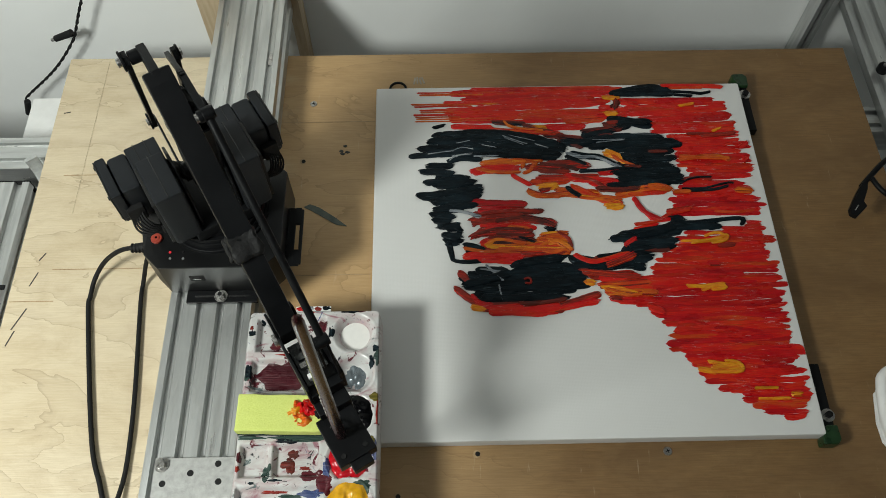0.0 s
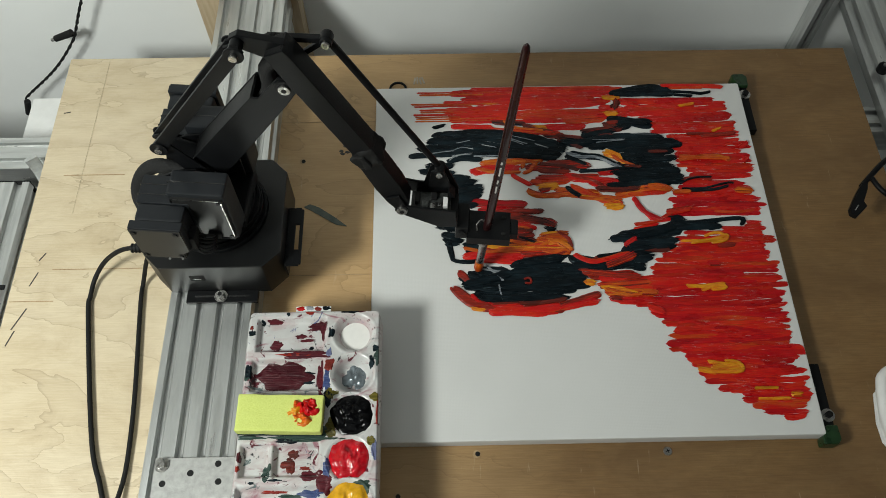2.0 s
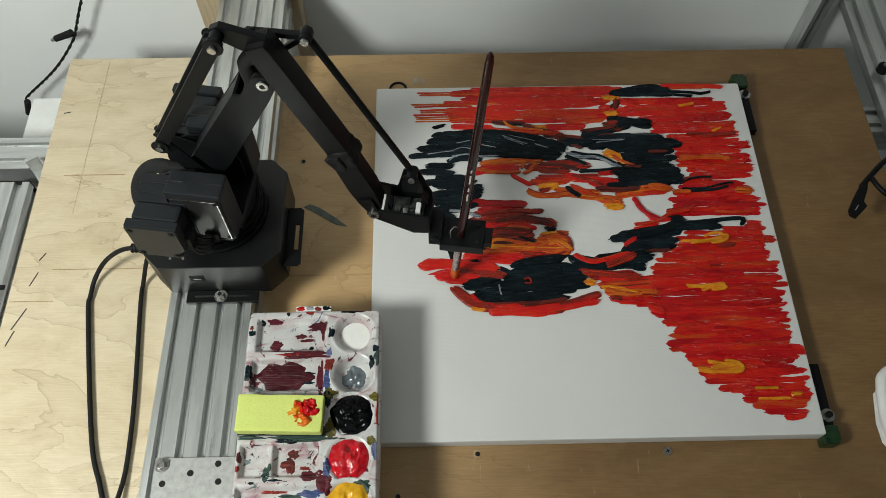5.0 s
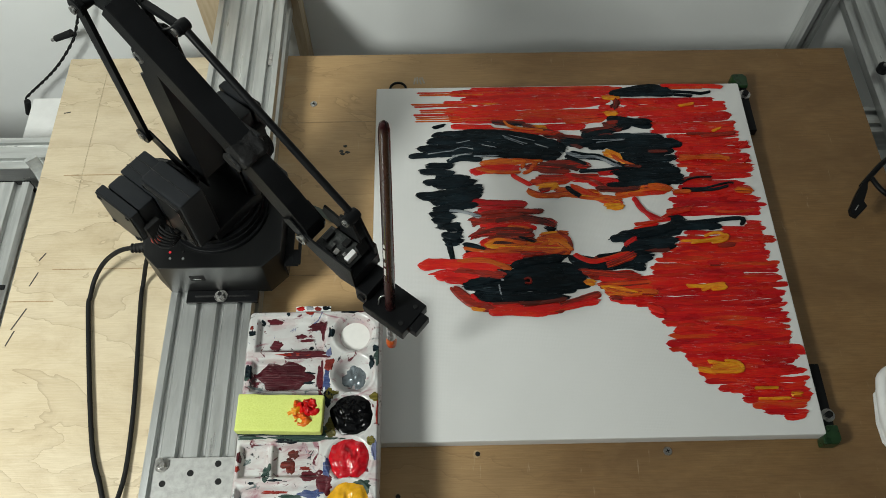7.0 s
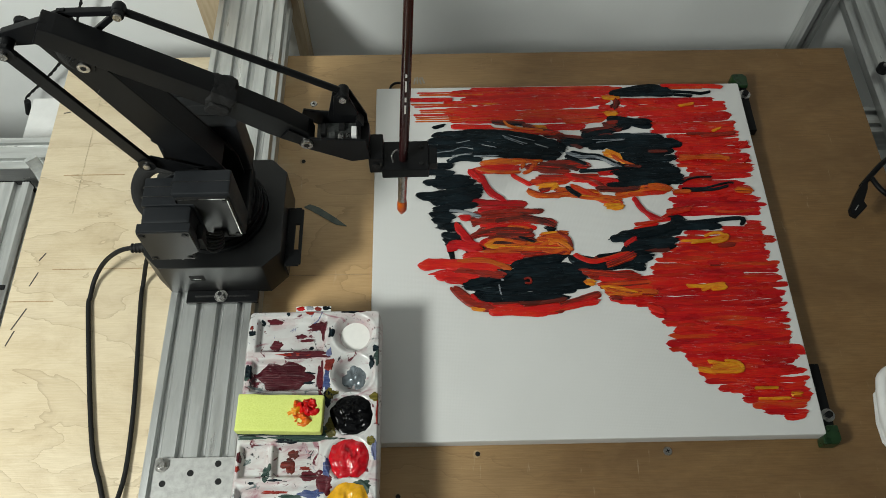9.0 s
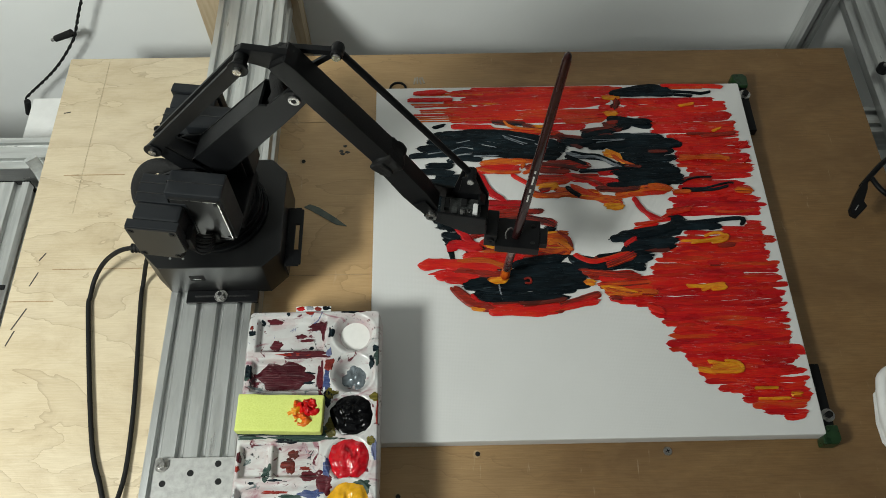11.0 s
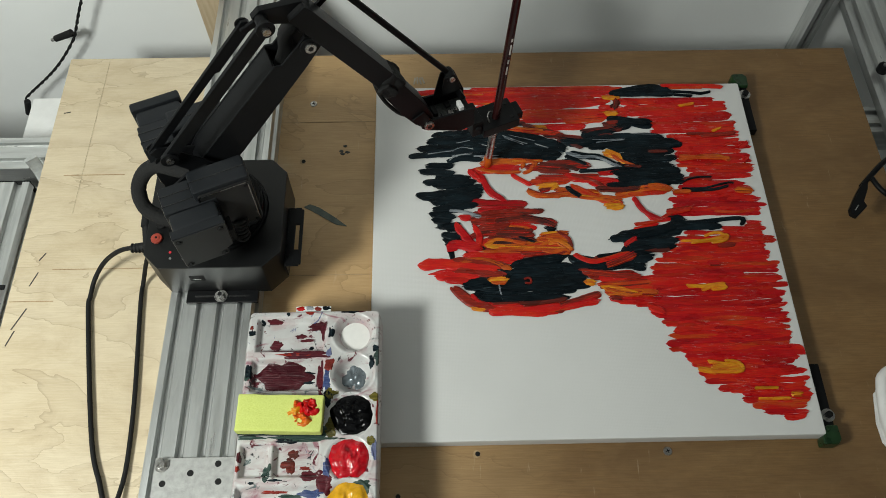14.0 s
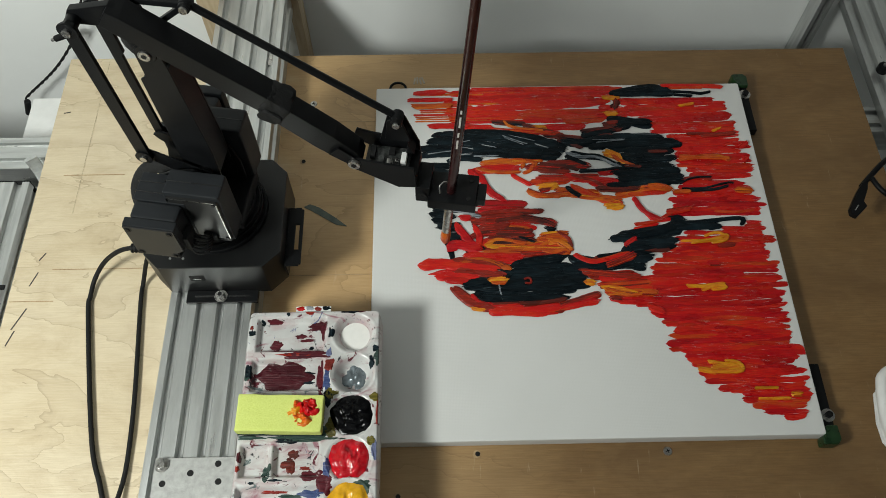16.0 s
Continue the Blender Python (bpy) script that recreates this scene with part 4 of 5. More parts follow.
    dome_bm(bm, (*CUPS[k], RIM - low), radius, radius, high, (0.03, 0.55, 0.24, 0.24, 0.22)[k], 18, 44, 1.3 * k + 0.4)
    ink = surface("wet_" + name, col, tuple(c * (0.75 if k else 0.95) for c in col), 0.18 if k != 1 else 0.35, 0.0 if k != 1 else 0.5, 120, bump=0.3 if k else 0.03, fine=250, spec=0.5 if k != 2 else 0.16)
    part(name, bm, ink, palette, "thick wet " + name.split("_")[0] + " paint in a round well", 60)
DRIED = [(-0.084, 0.053, 0.031, 0.0155, "maroon")]
DRIED += [(-0.0495, 0.1096, 0.0078, 0.0035, 'maroon'), (-0.0453, 0.1034, 0.0023, 0.0084, 'maroon'), (-0.0951, 0.088, 0.005, 0.0049, 'maroon'), (-0.0691, 0.0983, 0.0041, 0.002, 'maroon'), (-0.0636, 0.0936, 0.0059, 0.0012, 'maroon'), (-0.0577, 0.0843, 0.0018, 0.002, 'black'), (-0.0509, 0.0813, 0.0023, 0.0012, 'black'), (-0.0979, 0.1143, 0.006, 0.0017, 'maroon'), (-0.1108, 0.114, 0.0019, 0.0018, 'black'), (-0.083, 0.1214, 0.0014, 0.002, 'black'), (-0.0596, 0.1239, 0.0042, 0.0022, 'dark'), (-0.0576, 0.0744, 0.0181, 0.0034, 'maroon'), (-0.0867, 0.0797, 0.0137, 0.0012, 'maroon'), (-0.0731, 0.0747, 0.0136, 0.0015, 'dark'), (-0.0464, 0.0508, 0.0031, 0.014, 'maroon'), (-0.0598, 0.0557, 0.0067, 0.0017, 'black'), (-0.0636, 0.0468, 0.0076, 0.0019, 'black'), (-0.0367, 0.0639, 0.0036, 0.0053, 'dark'), (-0.0387, 0.05, 0.0025, 0.0062, 'blue'), (-0.0391, 0.0409, 0.0031, 0.0034, 'blue')]
DRIED += [(-0.0378, 0.0763, 0.0023, 0.0039, 'blue'), (-0.0355, 0.0993, 0.0025, 0.0044, 'black'), (0.012, 0.0801, 0.0025, 0.0029, 'black'), (0.0077, 0.0653, 0.002, 0.0053, 'black'), (0.0174, 0.0912, 0.0011, 0.0107, 'black'), (0.0138, 0.071, 0.0029, 0.0063, 'slate'), (-0.0149, 0.123, 0.0083, 0.0012, 'black'), (-0.0059, 0.1236, 0.0037, 0.0015, 'maroon'), (-0.0346, 0.0311, 0.0049, 0.0038, 'olive'), (-0.0371, 0.0262, 0.0035, 0.0071, 'black'), (-0.0321, -0.0079, 0.0035, 0.008, 'olive'), (0.0124, 0.0274, 0.004, 0.0033, 'olive'), (0.0157, 0.0118, 0.0018, 0.0104, 'dark'), (0.0087, -0.0183, 0.003, 0.0037, 'olive'), (-0.0411, -0.0088, 0.0044, 0.0047, 'slate'), (-0.0587, -0.0148, 0.0241, 0.0026, 'slate'), (-0.0732, -0.0171, 0.0088, 0.0019, 'black'), (-0.1134, -0.0133, 0.0107, 0.0017, 'slate'), (-0.1205, 0.057, 0.0027, 0.0064, 'black'), (-0.122, 0.0505, 0.0023, 0.0029, 'slate')]
DRIED += [(-0.121, 0.1001, 0.0028, 0.0025, 'black'), (-0.1219, -0.0329, 0.0018, 0.0043, 'maroon'), (-0.1232, -0.044, 0.0022, 0.0021, 'dark'), (-0.1213, 0.1062, 0.0014, 0.002, 'dark'), (-0.0733, -0.0386, 0.0048, 0.0061, 'brown'), (-0.0686, -0.0288, 0.0039, 0.0033, 'brown'), (-0.0713, -0.0438, 0.0026, 0.0042, 'brown'), (-0.0948, -0.0466, 0.0044, 0.0061, 'slate'), (-0.0573, -0.0429, 0.0048, 0.0014, 'dark'), (-0.0503, -0.0508, 0.0074, 0.0047, 'maroon'), (-0.0358, -0.0612, 0.0056, 0.0074, 'maroon'), (-0.0492, -0.0686, 0.0099, 0.0028, 'blue'), (-0.0694, -0.0705, 0.0086, 0.0021, 'slate'), (-0.086, -0.0658, 0.0087, 0.0012, 'dark'), (-0.0341, -0.0446, 0.0026, 0.007, 'blue'), (0.0014, -0.0612, 0.0064, 0.0028, 'slate'), (0.0052, -0.0657, 0.0021, 0.0051, 'slate'), (0.0122, -0.0273, 0.0022, 0.0079, 'blue'), (0.0027, -0.0329, 0.0017, 0.0023, 'black'), (-0.0858, -0.0558, 0.0057, 0.0009, 'black'), (-0.1071, -0.0584, 0.0022, 0.0009, 'black')]
for k, (x, y, rx, ry, ink) in enumerate(DRIED):
    bm = bmesh.new()
    smear_bm(bm, x, y, rx * (1.0 if k == 0 else 1.4), ry * (1.0 if k == 0 else 1.4), 3.1 * k + 9, 0.3 if k == 0 else 0.6, 0.0011 if k == 0 else 0.0006)
    part("dried_paint", bm, INKS[ink], palette, "", 60)

sponge = empty("sponge", pose(-0.0815, 0.0065, RIM + 0.0014, 0, 0, -2), "yellow green kitchen sponge with wet red and yellow paint", "sponge")
bm = bmesh.new()
box_bm(bm, (-0.043, -0.019, 0.004), (0.043, 0.019, 0.0165), 0.0018)
bmesh.ops.subdivide_edges(bm, edges=[e for e in bm.edges if e.calc_length() > 0.02], cuts=12, use_grid_fill=True)
for v in bm.verts:
    v.co += 0.0006 * noise.noise_vector(v.co * 120)
part("foam", bm, SPONGE, sponge)
box("scouring_pad", (-0.0425, -0.019, 0.0), (0.0425, 0.019, 0.0042), SCOURER, sponge, 0.001, "dark green scouring layer")
for k, (x, y, r, ink) in enumerate(((0.016, 0.0, 0.009, "yellow"), (0.024, 0.007, 0.009, "red"), (0.03, 0.0, 0.008, "crimson"), (0.022, -0.006, 0.008, "orange"), (0.03, 0.01, 0.006, "red"), (0.018, 0.007, 0.005, "orange"))):
    bm = bmesh.new()
    dome_bm(bm, (x, y, 0.0158), r, r * 0.85, 0.003, 0.9, 8, 30, 5.7 * k + 2)
    part("wet_paint", bm, INKS[ink], sponge, "", 60)

box("paper_tag", (-0.0765, 0.1255, 0.079), (-0.0385, 0.1325, 0.0805), PLASTIC, palette, 0.0005, "paper tag with red and green paint daubs")
for k, (x, ink) in enumerate(((-0.071, "crimson"), (-0.061, "grey"), (-0.052, "dark"), (-0.0435, "black"))):
    bm = bmesh.new()
    dome_bm(bm, (x, 0.1292 + 0.001 * (k % 2), 0.0804), 0.005, 0.0026, 0.0008, 0.6, 4, 24, 2.3 * k)
    part("daub", bm, INKS[ink], palette)

# aluminium plate that carries the palette
plate = empty("mounting_plate", pose(0, 0, 0.0553), "drilled aluminium mounting plate bolted across the rail", "plate")
box("sheet", (-0.2125, -0.066, 0.0), (0.0, -0.025, 0.0045), ALU_PLATE, plate, 0.0006)
for x, y in ((-0.175, -0.041), (-0.148, -0.032), (-0.146, -0.05), (-0.202, -0.051)):
    # the plate is not pierced; black discs show the holes' shade
    cyl("hole", (x, y, 0.0043), (x, y, 0.0047), 0.0033, BLACK_SOFT, plate)
for x, y in ((-0.205, -0.0325),):
    cyl("washer", (x, y, 0.0045), (x, y, 0.0058), 0.0075, STEEL, plate)
    cyl("bolt", (x, y, 0.0058), (x, y, 0.0115), 0.0052, STEEL, plate, seg=6, bevel=0.0005)
box("support_rib", (-0.124, -0.06, 0.0045), (-0.01, -0.03, 0.008), ALU_PLATE, plate, 0.0005)
rest = tagged(box("support_block", (-0.125, 0.05, 0.0), (-0.06, 0.11, 0.0632), PLASTIC, None, 0.002), "plain white block holding up the palette", "block")

# ---------------------------------------------------------------- robot arm
AX, AY, ZR = -0.1606, 0.2451, 0.055
robot = empty("robot_arm", pose(AX, AY, ZR), "black desktop robot arm bolted on the aluminium rail", "robot arm")
R0, Z0, L1, L2 = 0.0092, 0.2074 - ZR, 0.1705, 0.2023
RA, RB = -0.0583, -0.0044
TOOL, TILT_R, TILT_S, SB = 0.0931, 0.0597, 0.0065, 0.0148
TRI_R, TRI_Z = 0.0374, 0.0365
LEV_R, LEV_Z = -0.0502, 0.0185
LINK_Y = 0.0068
FORE_Y, WRIST_Y, LOW_Y = -0.0115, -0.006, -0.003


def ring_of_screws(name, spots, r, parent, axis, mat=STEEL):
    for p in spots:
        bm = bmesh.new()
        screw_head(bm, p, r, axis)
        part(name, bm, mat, parent)


# base, set a little off the axis; the turret's axis lies at (TX, TY) in the robot's space
TX, TY = -0.0044, -0.0081
BX, BY, BZ = -0.0055, -0.0106, 0.06
bm = bmesh.new()
w, d, c = 0.0745, 0.0705, 0.0185
prism_bm(bm, [(BX + x, BY + y) for x, y in ((-w + c, -d), (w - c, -d), (w, -d + c), (w, d - c), (w - c, d), (-w + c, d), (-w, d - c), (-w, -d + c))], "z", 0.0, BZ, 0.0014)
base = part("base_housing", bm, BLACK_GLOSS, robot)
bm = bmesh.new()
cyl_bm(bm, (TX, TY, BZ), (TX, TY, BZ + 0.0045), 0.0565, 0.0555, 48, 0.001)
cyl_bm(bm, (TX, TY, BZ + 0.0045), (TX, TY, BZ + 0.012), 0.053, 0.052, 48, 0.001)
cyl_bm(bm, (TX, TY, BZ + 0.012), (TX, TY, BZ + 0.018), 0.0505, 0.05, 48, 0.001)
part("turntable_ring", bm, BLACK, robot)
button = cyl("power_button", (-0.067, -0.0447, BZ), (-0.067, -0.0447, BZ + 0.0035), 0.0062, RED_PLASTIC, robot, "round red power button", bevel=0.001)
cyl("button_cap", (-0.067, -0.0447, BZ + 0.0035), (-0.067, -0.0447, BZ + 0.0043), 0.0036, RED_PLASTIC, button, bevel=0.0004)
cyl("button_mark", (-0.067, -0.0447, BZ + 0.0043), (-0.067, -0.0447, BZ + 0.0045), 0.0014, MAROON, button)
cyl("socket", (-0.0647, -0.0268, BZ), (-0.0647, -0.0268, BZ + 0.003), 0.0055, BLACK_SOFT, robot, bevel=0.0006)
box("socket_mark", (-0.0645, -0.019, BZ), (-0.061, -0.016, BZ + 0.0004), BAR_DULL, robot)
LED = bpy.data.materials.new("red_led")
LED.use_nodes = True
LED.node_tree.nodes["Principled BSDF"].inputs["Base Color"].default_value = (0.5, 0.02, 0.03, 1)
LED.node_tree.nodes["Principled BSDF"].inputs["Emission Color"].default_value = (1, 0.05, 0.08, 1)
LED.node_tree.nodes["Principled BSDF"].inputs["Emission Strength"].default_value = 0.15
for x, y, mat in ((-0.0505, -0.0613, LED), (-0.0365, -0.0608, GREY_CAP), (-0.0494, -0.0689, BAR_DULL), (-0.0354, -0.0692, BAR_DULL)):
    cyl("indicator", (x, y, BZ), (x, y, BZ + 0.0006), 0.0014, mat, robot, seg=12)
box("front_port", (-0.033, -0.0818, 0.0313), (-0.017, -0.0808, 0.0416), BLACK_SOFT, robot, 0.0003)
box("port_label", (-0.03, -0.0821, 0.0345), (-0.02, -0.0814, 0.0362), GREY_CAP, robot)
bm = bmesh.new()
box_bm(bm, (-0.044, -0.096, 0.0005), (0.0365, -0.0811, 0.0055), 0.001)
part("front_foot", bm, BLACK, robot)
for x0, x1 in ((-0.034, -0.013), (0.003, 0.026)):
    box("foot_slot", (x0, -0.0898, 0.0054), (x1, -0.0876, 0.0058), GREY_CAP, robot)
cyl("washer", (-0.0051, -0.089, 0.0056), (-0.0051, -0.089, 0.0068), 0.0074, STEEL, robot)
cyl("foot_bolt", (-0.0051, -0.089, 0.0068), (-0.0051, -0.089, 0.0125), 0.005, STEEL, robot, "hexagonal steel bolt", seg=6, bevel=0.0006)
cyl("bolt_socket", (-0.0051, -0.089, 0.0124), (-0.0051, -0.089, 0.0128), 0.0026, BLACK_SOFT, robot, seg=6)
bm = bmesh.new()
box_bm(bm, (0.069, -0.067, 0.012), (0.0712, 0.008, 0.0355), 0.0006)
for y0, y1, x0, x1 in ((-0.067, 0.008, 0.0705, 0.0785), (-0.065, 0.006, 0.0832, 0.087), (-0.067, -0.0465, 0.078, 0.0845), (-0.0142, 0.008, 0.078, 0.0845)):
    box_bm(bm, (x0, y0, 0.033), (x1, y1, 0.0358), 0.0006)
part("side_bracket", bm, BLACK, robot, "slotted black side bracket")
bm = bmesh.new()
cyl_bm(bm, (-0.106, -0.0365, 0.027), (-0.078, -0.0345, 0.029), 0.0045, 0.0065, 16)
for k in range(4):
    cyl_bm(bm, (-0.107 + 0.004 * k, -0.0366, 0.027), (-0.105 + 0.004 * k, -0.0366, 0.027), 0.0056, None, 16, 0.0005)
part("cable_plug", bm, BLACK_SOFT, robot)
tube("loom_hose", [(-0.012, -0.012, 0.139), (-0.03, -0.007, 0.139), (-0.05, 0.0, 0.136), (-0.067, 0.0, 0.124), (-0.078, -0.008, 0.106), (-0.0755, -0.02, 0.088), (-0.059, -0.028, 0.078), (-0.042, -0.031, 0.075)],
     0.0082, FABRIC, robot, "fuzzy black fabric cable sleeve", 0.03, 10)
bm = bmesh.new()
cyl_bm(bm, (-0.086, 0.004, 0.052), (-0.086, -0.022, 0.048), 0.0062, None, 14, 0.001)
cyl_bm(bm, (-0.086, -0.02, 0.048), (-0.084, -0.046, 0.04), 0.005, 0.0042, 14)
part("strain_relief", bm, BLACK_SOFT, robot)

# turning body with its two motors
turret = new("turret")
turret.parent = robot
bm = bmesh.new()
cyl_bm(bm, (0, 0, 0.078), (0, 0, 0.086), 0.046, None, 40, 0.001)
part("turntable", bm, BLACK, turret)
box("pedestal", (-0.036, -0.034, 0.082), (0.044, 0.034, 0.1), BLACK, turret, 0.003)
for s in (-1, 1):
    def span_box(bm, x0, x1, y0, y1, z0, z1, bevel):
        box_bm(bm, (x0, min(s * y0, s * y1), z0), (x1, max(s * y0, s * y1), z1), bevel, 2)
    bm = bmesh.new()
    prism_bm(bm, [(-0.04, 0.084), (0.036, 0.084), (0.036, 0.13), (0.03, 0.158), (0.009, 0.172), (-0.012, 0.168), (-0.038, 0.15), (-0.044, 0.125)], "y", s * 0.022 - 0.0015, s * 0.022 + 0.0015, 0.0008)
    part("yoke_plate", bm, BLACK, turret)
    bm = bmesh.new()
    span_box(bm, -0.013, 0.044, 0.0255, 0.0548, 0.096, 0.177, 0.0035)
    span_box(bm, 0.0, 0.036, 0.028, 0.05, 0.084, 0.1, 0.0014)
    part("gear_housing", bm, MOTOR, turret)
    bm = bmesh.new()
    span_box(bm, -0.0122, 0.0432, 0.04, 0.0408, 0.1768, 0.1774, 0.0)
    span_box(bm, -0.0137, -0.0129, 0.0395, 0.0408, 0.164, 0.176, 0.0)
    part("housing_seam", bm, GREY_CAP, turret)
    bm = bmesh.new()
    span_box(bm, -0.0095, 0.0415, 0.0545, 0.057, 0.1, 0.172, 0.003)
    part("gear_cover", bm, PLATE, turret, "smooth dark cover plate")
    bm = bmesh.new()
    span_box(bm, -0.006, 0.0385, 0.0566, 0.0576, 0.1706, 0.1715, 0.0)
    span_box(bm, 0.0398, 0.0407, 0.0566, 0.0576, 0.104, 0.168, 0.0)
    part("cover_trim", bm, STEEL, turret)
    bm = bmesh.new()
    span_box(bm, -0.0445, 0.0075, 0.025, 0.058, 0.104, 0.1635, 0.0016)
    span_box(bm, -0.0425, 0.0055, 0.0575, 0.0785, 0.112, 0.1635, 0.0045)
    part("motor", bm, MOTOR, turret)
    bm = bmesh.new()
    for y in (0.036, 0.0475):
        span_box(bm, -0.0448, -0.0137, y, y + 0.0009, 0.1625, 0.1641, 0.0003)
        span_box(bm, -0.0452, -0.0436, y, y + 0.0009, 0.108, 0.163, 0.0003)
    part("motor_seam", bm, GREY_CAP, turret)
    bm = bmesh.new()
    prism_bm(bm, [(-0.045, 0.111), (0.0, 0.111), (0.0, 0.121), (0.007, 0.126), (0.007, 0.165), (-0.045, 0.165)], "y", min(s * 0.0785, s * 0.0885), max(s * 0.0785, s * 0.0885), 0.0016)
    part("motor_cap", bm, MOTOR, turret)
    bm = bmesh.new()
    prism_bm(bm, [(-0.0442, 0.1118), (-0.001, 0.1118), (-0.001, 0.1215), (0.0062, 0.1266), (0.0062, 0.1642), (-0.0442, 0.1642)], "y", min(s * 0.0884, s * 0.09), max(s * 0.0884, s * 0.09), 0.0006)
    part("end_plate", bm, PLATE, turret, "smooth dark end plate")
    spots = [(-0.0395, s * 0.0899, 0.1165), (-0.0395, s * 0.0899, 0.1595), (0.0012, s * 0.0899, 0.1595), (-0.0045, s * 0.0899, 0.1165)]
    # black discs for the shade of the recesses that hold the screws
    for x, y, z in spots:
        cyl("screw_well", (x, y, z), (x, y + s * 0.0003, z), 0.0036, BLACK_SOFT, turret)
    ring_of_screws("screw", [(x, y + s * 0.0002, z) for x, y, z in spots], 0.0024, turret, (0, s, 0), BLACK)
    ring_of_screws("screw", [(0.0372, s * 0.057, z) for z in (0.105, 0.167)], 0.0022, turret, (0, s, 0), BLACK)
    for k in range(6):
        tube("lead", [(0.004, s * (0.066 + 0.0025 * k), 0.134), (0.014, s * (0.07 + 0.0026 * k), 0.129 - 0.003 * k), (0.0235, s * (0.066 + 0.0018 * k), 0.12 - 0.0025 * k), (0.022, s * 0.0578, 0.112 - 0.001 * k)], 0.0012, BLACK_SOFT, turret, steps=5)
    bm = bmesh.new()
    span_box(bm, 0.004, 0.012, 0.066, 0.083, 0.119, 0.14, 0.001)
    part("connector", bm, BLACK_SOFT, turret)
    bm = bmesh.new()
    span_box(bm, 0.014, 0.028, 0.0568, 0.0605, 0.103, 0.113, 0.001)
    part("lead_socket", bm, BLACK_SOFT, turret)
shoulder = new("shoulder_mount")
shoulder.parent = robot
cyl("link_bolt", (-0.0234, 0.0206, 0.131), (-0.0234, 0.0165, 0.131), 0.0052, STEEL, shoulder, "round steel bolt head")
bm = bmesh.new()
prism_bm(bm, [(R0 - 0.004, Z0 - 0.012), (R0 + 0.004, Z0 + 0.004), (R0 + LEV_R + 0.003, Z0 + LEV_Z + 0.006), (R0 + LEV_R - 0.006, Z0 + LEV_Z + 0.001), (R0 + LEV_R - 0.001, Z0 + LEV_Z - 0.007), (R0 - 0.02, Z0 - 0.014)], "y", 0.0055, 0.0085, 0.0006)
part("level_bracket", bm, BLACK, shoulder)
cyl("shoulder_shaft", (R0, -0.024, Z0), (R0, 0.024, Z0), 0.009, BLACK, shoulder)

# lower arm, a hollow box that is open behind the elbow
lower_arm = new("lower_arm")
lower_arm.parent = robot
bm = bmesh.new()
for s in (-1, 1):
    prism_bm(bm, [(-0.014, -0.015), (-0.014, 0.014), (0.01, 0.019), (L1 - 0.034, 0.017), (L1 - 0.03, 0.011), (L1 + 0.007, 0.0105), (L1 + 0.0125, 0.0), (L1 + 0.007, -0.0105), (L1 - 0.02, -0.013), (0.03, -0.017)],
             "y", s * 0.0142 - 0.0012, s * 0.0142 + 0.0012, 0.0006)
prism_bm(bm, [(-0.01, 0.0135), (0.01, 0.0185), (L1 - 0.036, 0.0165), (L1 - 0.036, 0.014), (0.01, 0.016), (-0.01, 0.011)], "y", -0.0142, 0.0142)
prism_bm(bm, [(0.0, -0.0155), (0.03, -0.0165), (L1 - 0.02, -0.0125), (L1 - 0.02, -0.01), (0.03, -0.014), (0.0, -0.013)], "y", -0.0142, 0.0142)
part("arm_shell", bm, BLACK, lower_arm)
for s in (-1, 1):
    bm = bmesh.new()
    cyl_bm(bm, (L1, s * 0.0152, 0), (L1, s * 0.0172, 0), 0.0095, None, 24, 0.0006)
    part("elbow_cap", bm, BLACK, lower_arm)
    cyl("elbow_bolt", (L1, s * 0.0171, 0), (L1, s * 0.0196, 0), 0.0055, STEEL, lower_arm, "round steel bolt head", bevel=0.0006)
    cyl("bolt_socket", (L1, s * 0.0195, 0), (L1, s * 0.0199, 0), 0.0026, BLACK_SOFT, lower_arm, seg=6)
tube("elbow_hose", [(L1 - 0.05, 0, 0.0), (L1 - 0.026, 0, 0.004), (L1 - 0.004, 0, 0.018), (L1 + 0.014, 0, 0.014), (L1 + 0.022, 0, 0.0)], 0.0074, FABRIC, lower_arm, "fuzzy black fabric cable sleeve", 0.03, 8)

# forearm: fork, beam, taped sleeve and thinner tail down to the wrist
forearm = new("forearm")
forearm.parent = robot
bm = bmesh.new()
prism_bm(bm, [(-0.041, 0.0105), (-0.041, 0.0295), (-0.03, 0.0305), (0.112, 0.0245), (0.112, 0.003), (0.02, 0.007), (-0.01, 0.0085)], "y", -0.011, 0.011, 0.001)
part("beam", bm, BLACK, forearm)
# black inset stands in for the shade inside the hollow beam end
box("opening_shade", (-0.0413, -0.0092, 0.0124), (-0.0405, 0.0092, 0.0276), BLACK_SOFT, forearm)
for s in (-1, 1):
    bm = bmesh.new()
    mid = LOW_Y - FORE_Y + s * 0.0105
    prism_bm(bm, [(-0.012, 0.008), (-0.006, -0.008), (0.006, -0.008), (0.013, 0.008), (0.0, 0.014)], "y", mid - 0.0012, mid + 0.0012, 0.0005)
    part("elbow_lug", bm, BLACK, forearm)
bm = bmesh.new()
prism_bm(bm, [(RA - 0.006, RB - 0.005), (RA + 0.003, RB - 0.006), (-0.03, 0.008), (-0.03, 0.03), (-0.041, 0.03), (RA - 0.007, RB + 0.005)], "y", -0.004, 0.003, 0.0008)
part("fork_plate", bm, BLACK, forearm)
cyl("rear_roller", (RA, -0.0125, RB), (RA, 0.0035, RB), 0.0058, BLACK, forearm, bevel=0.001)
cyl("rear_bolt", (RA, -0.0225, RB), (RA, -0.0195, RB), 0.0038, STEEL, forearm, "round steel bolt head", bevel=0.0006)
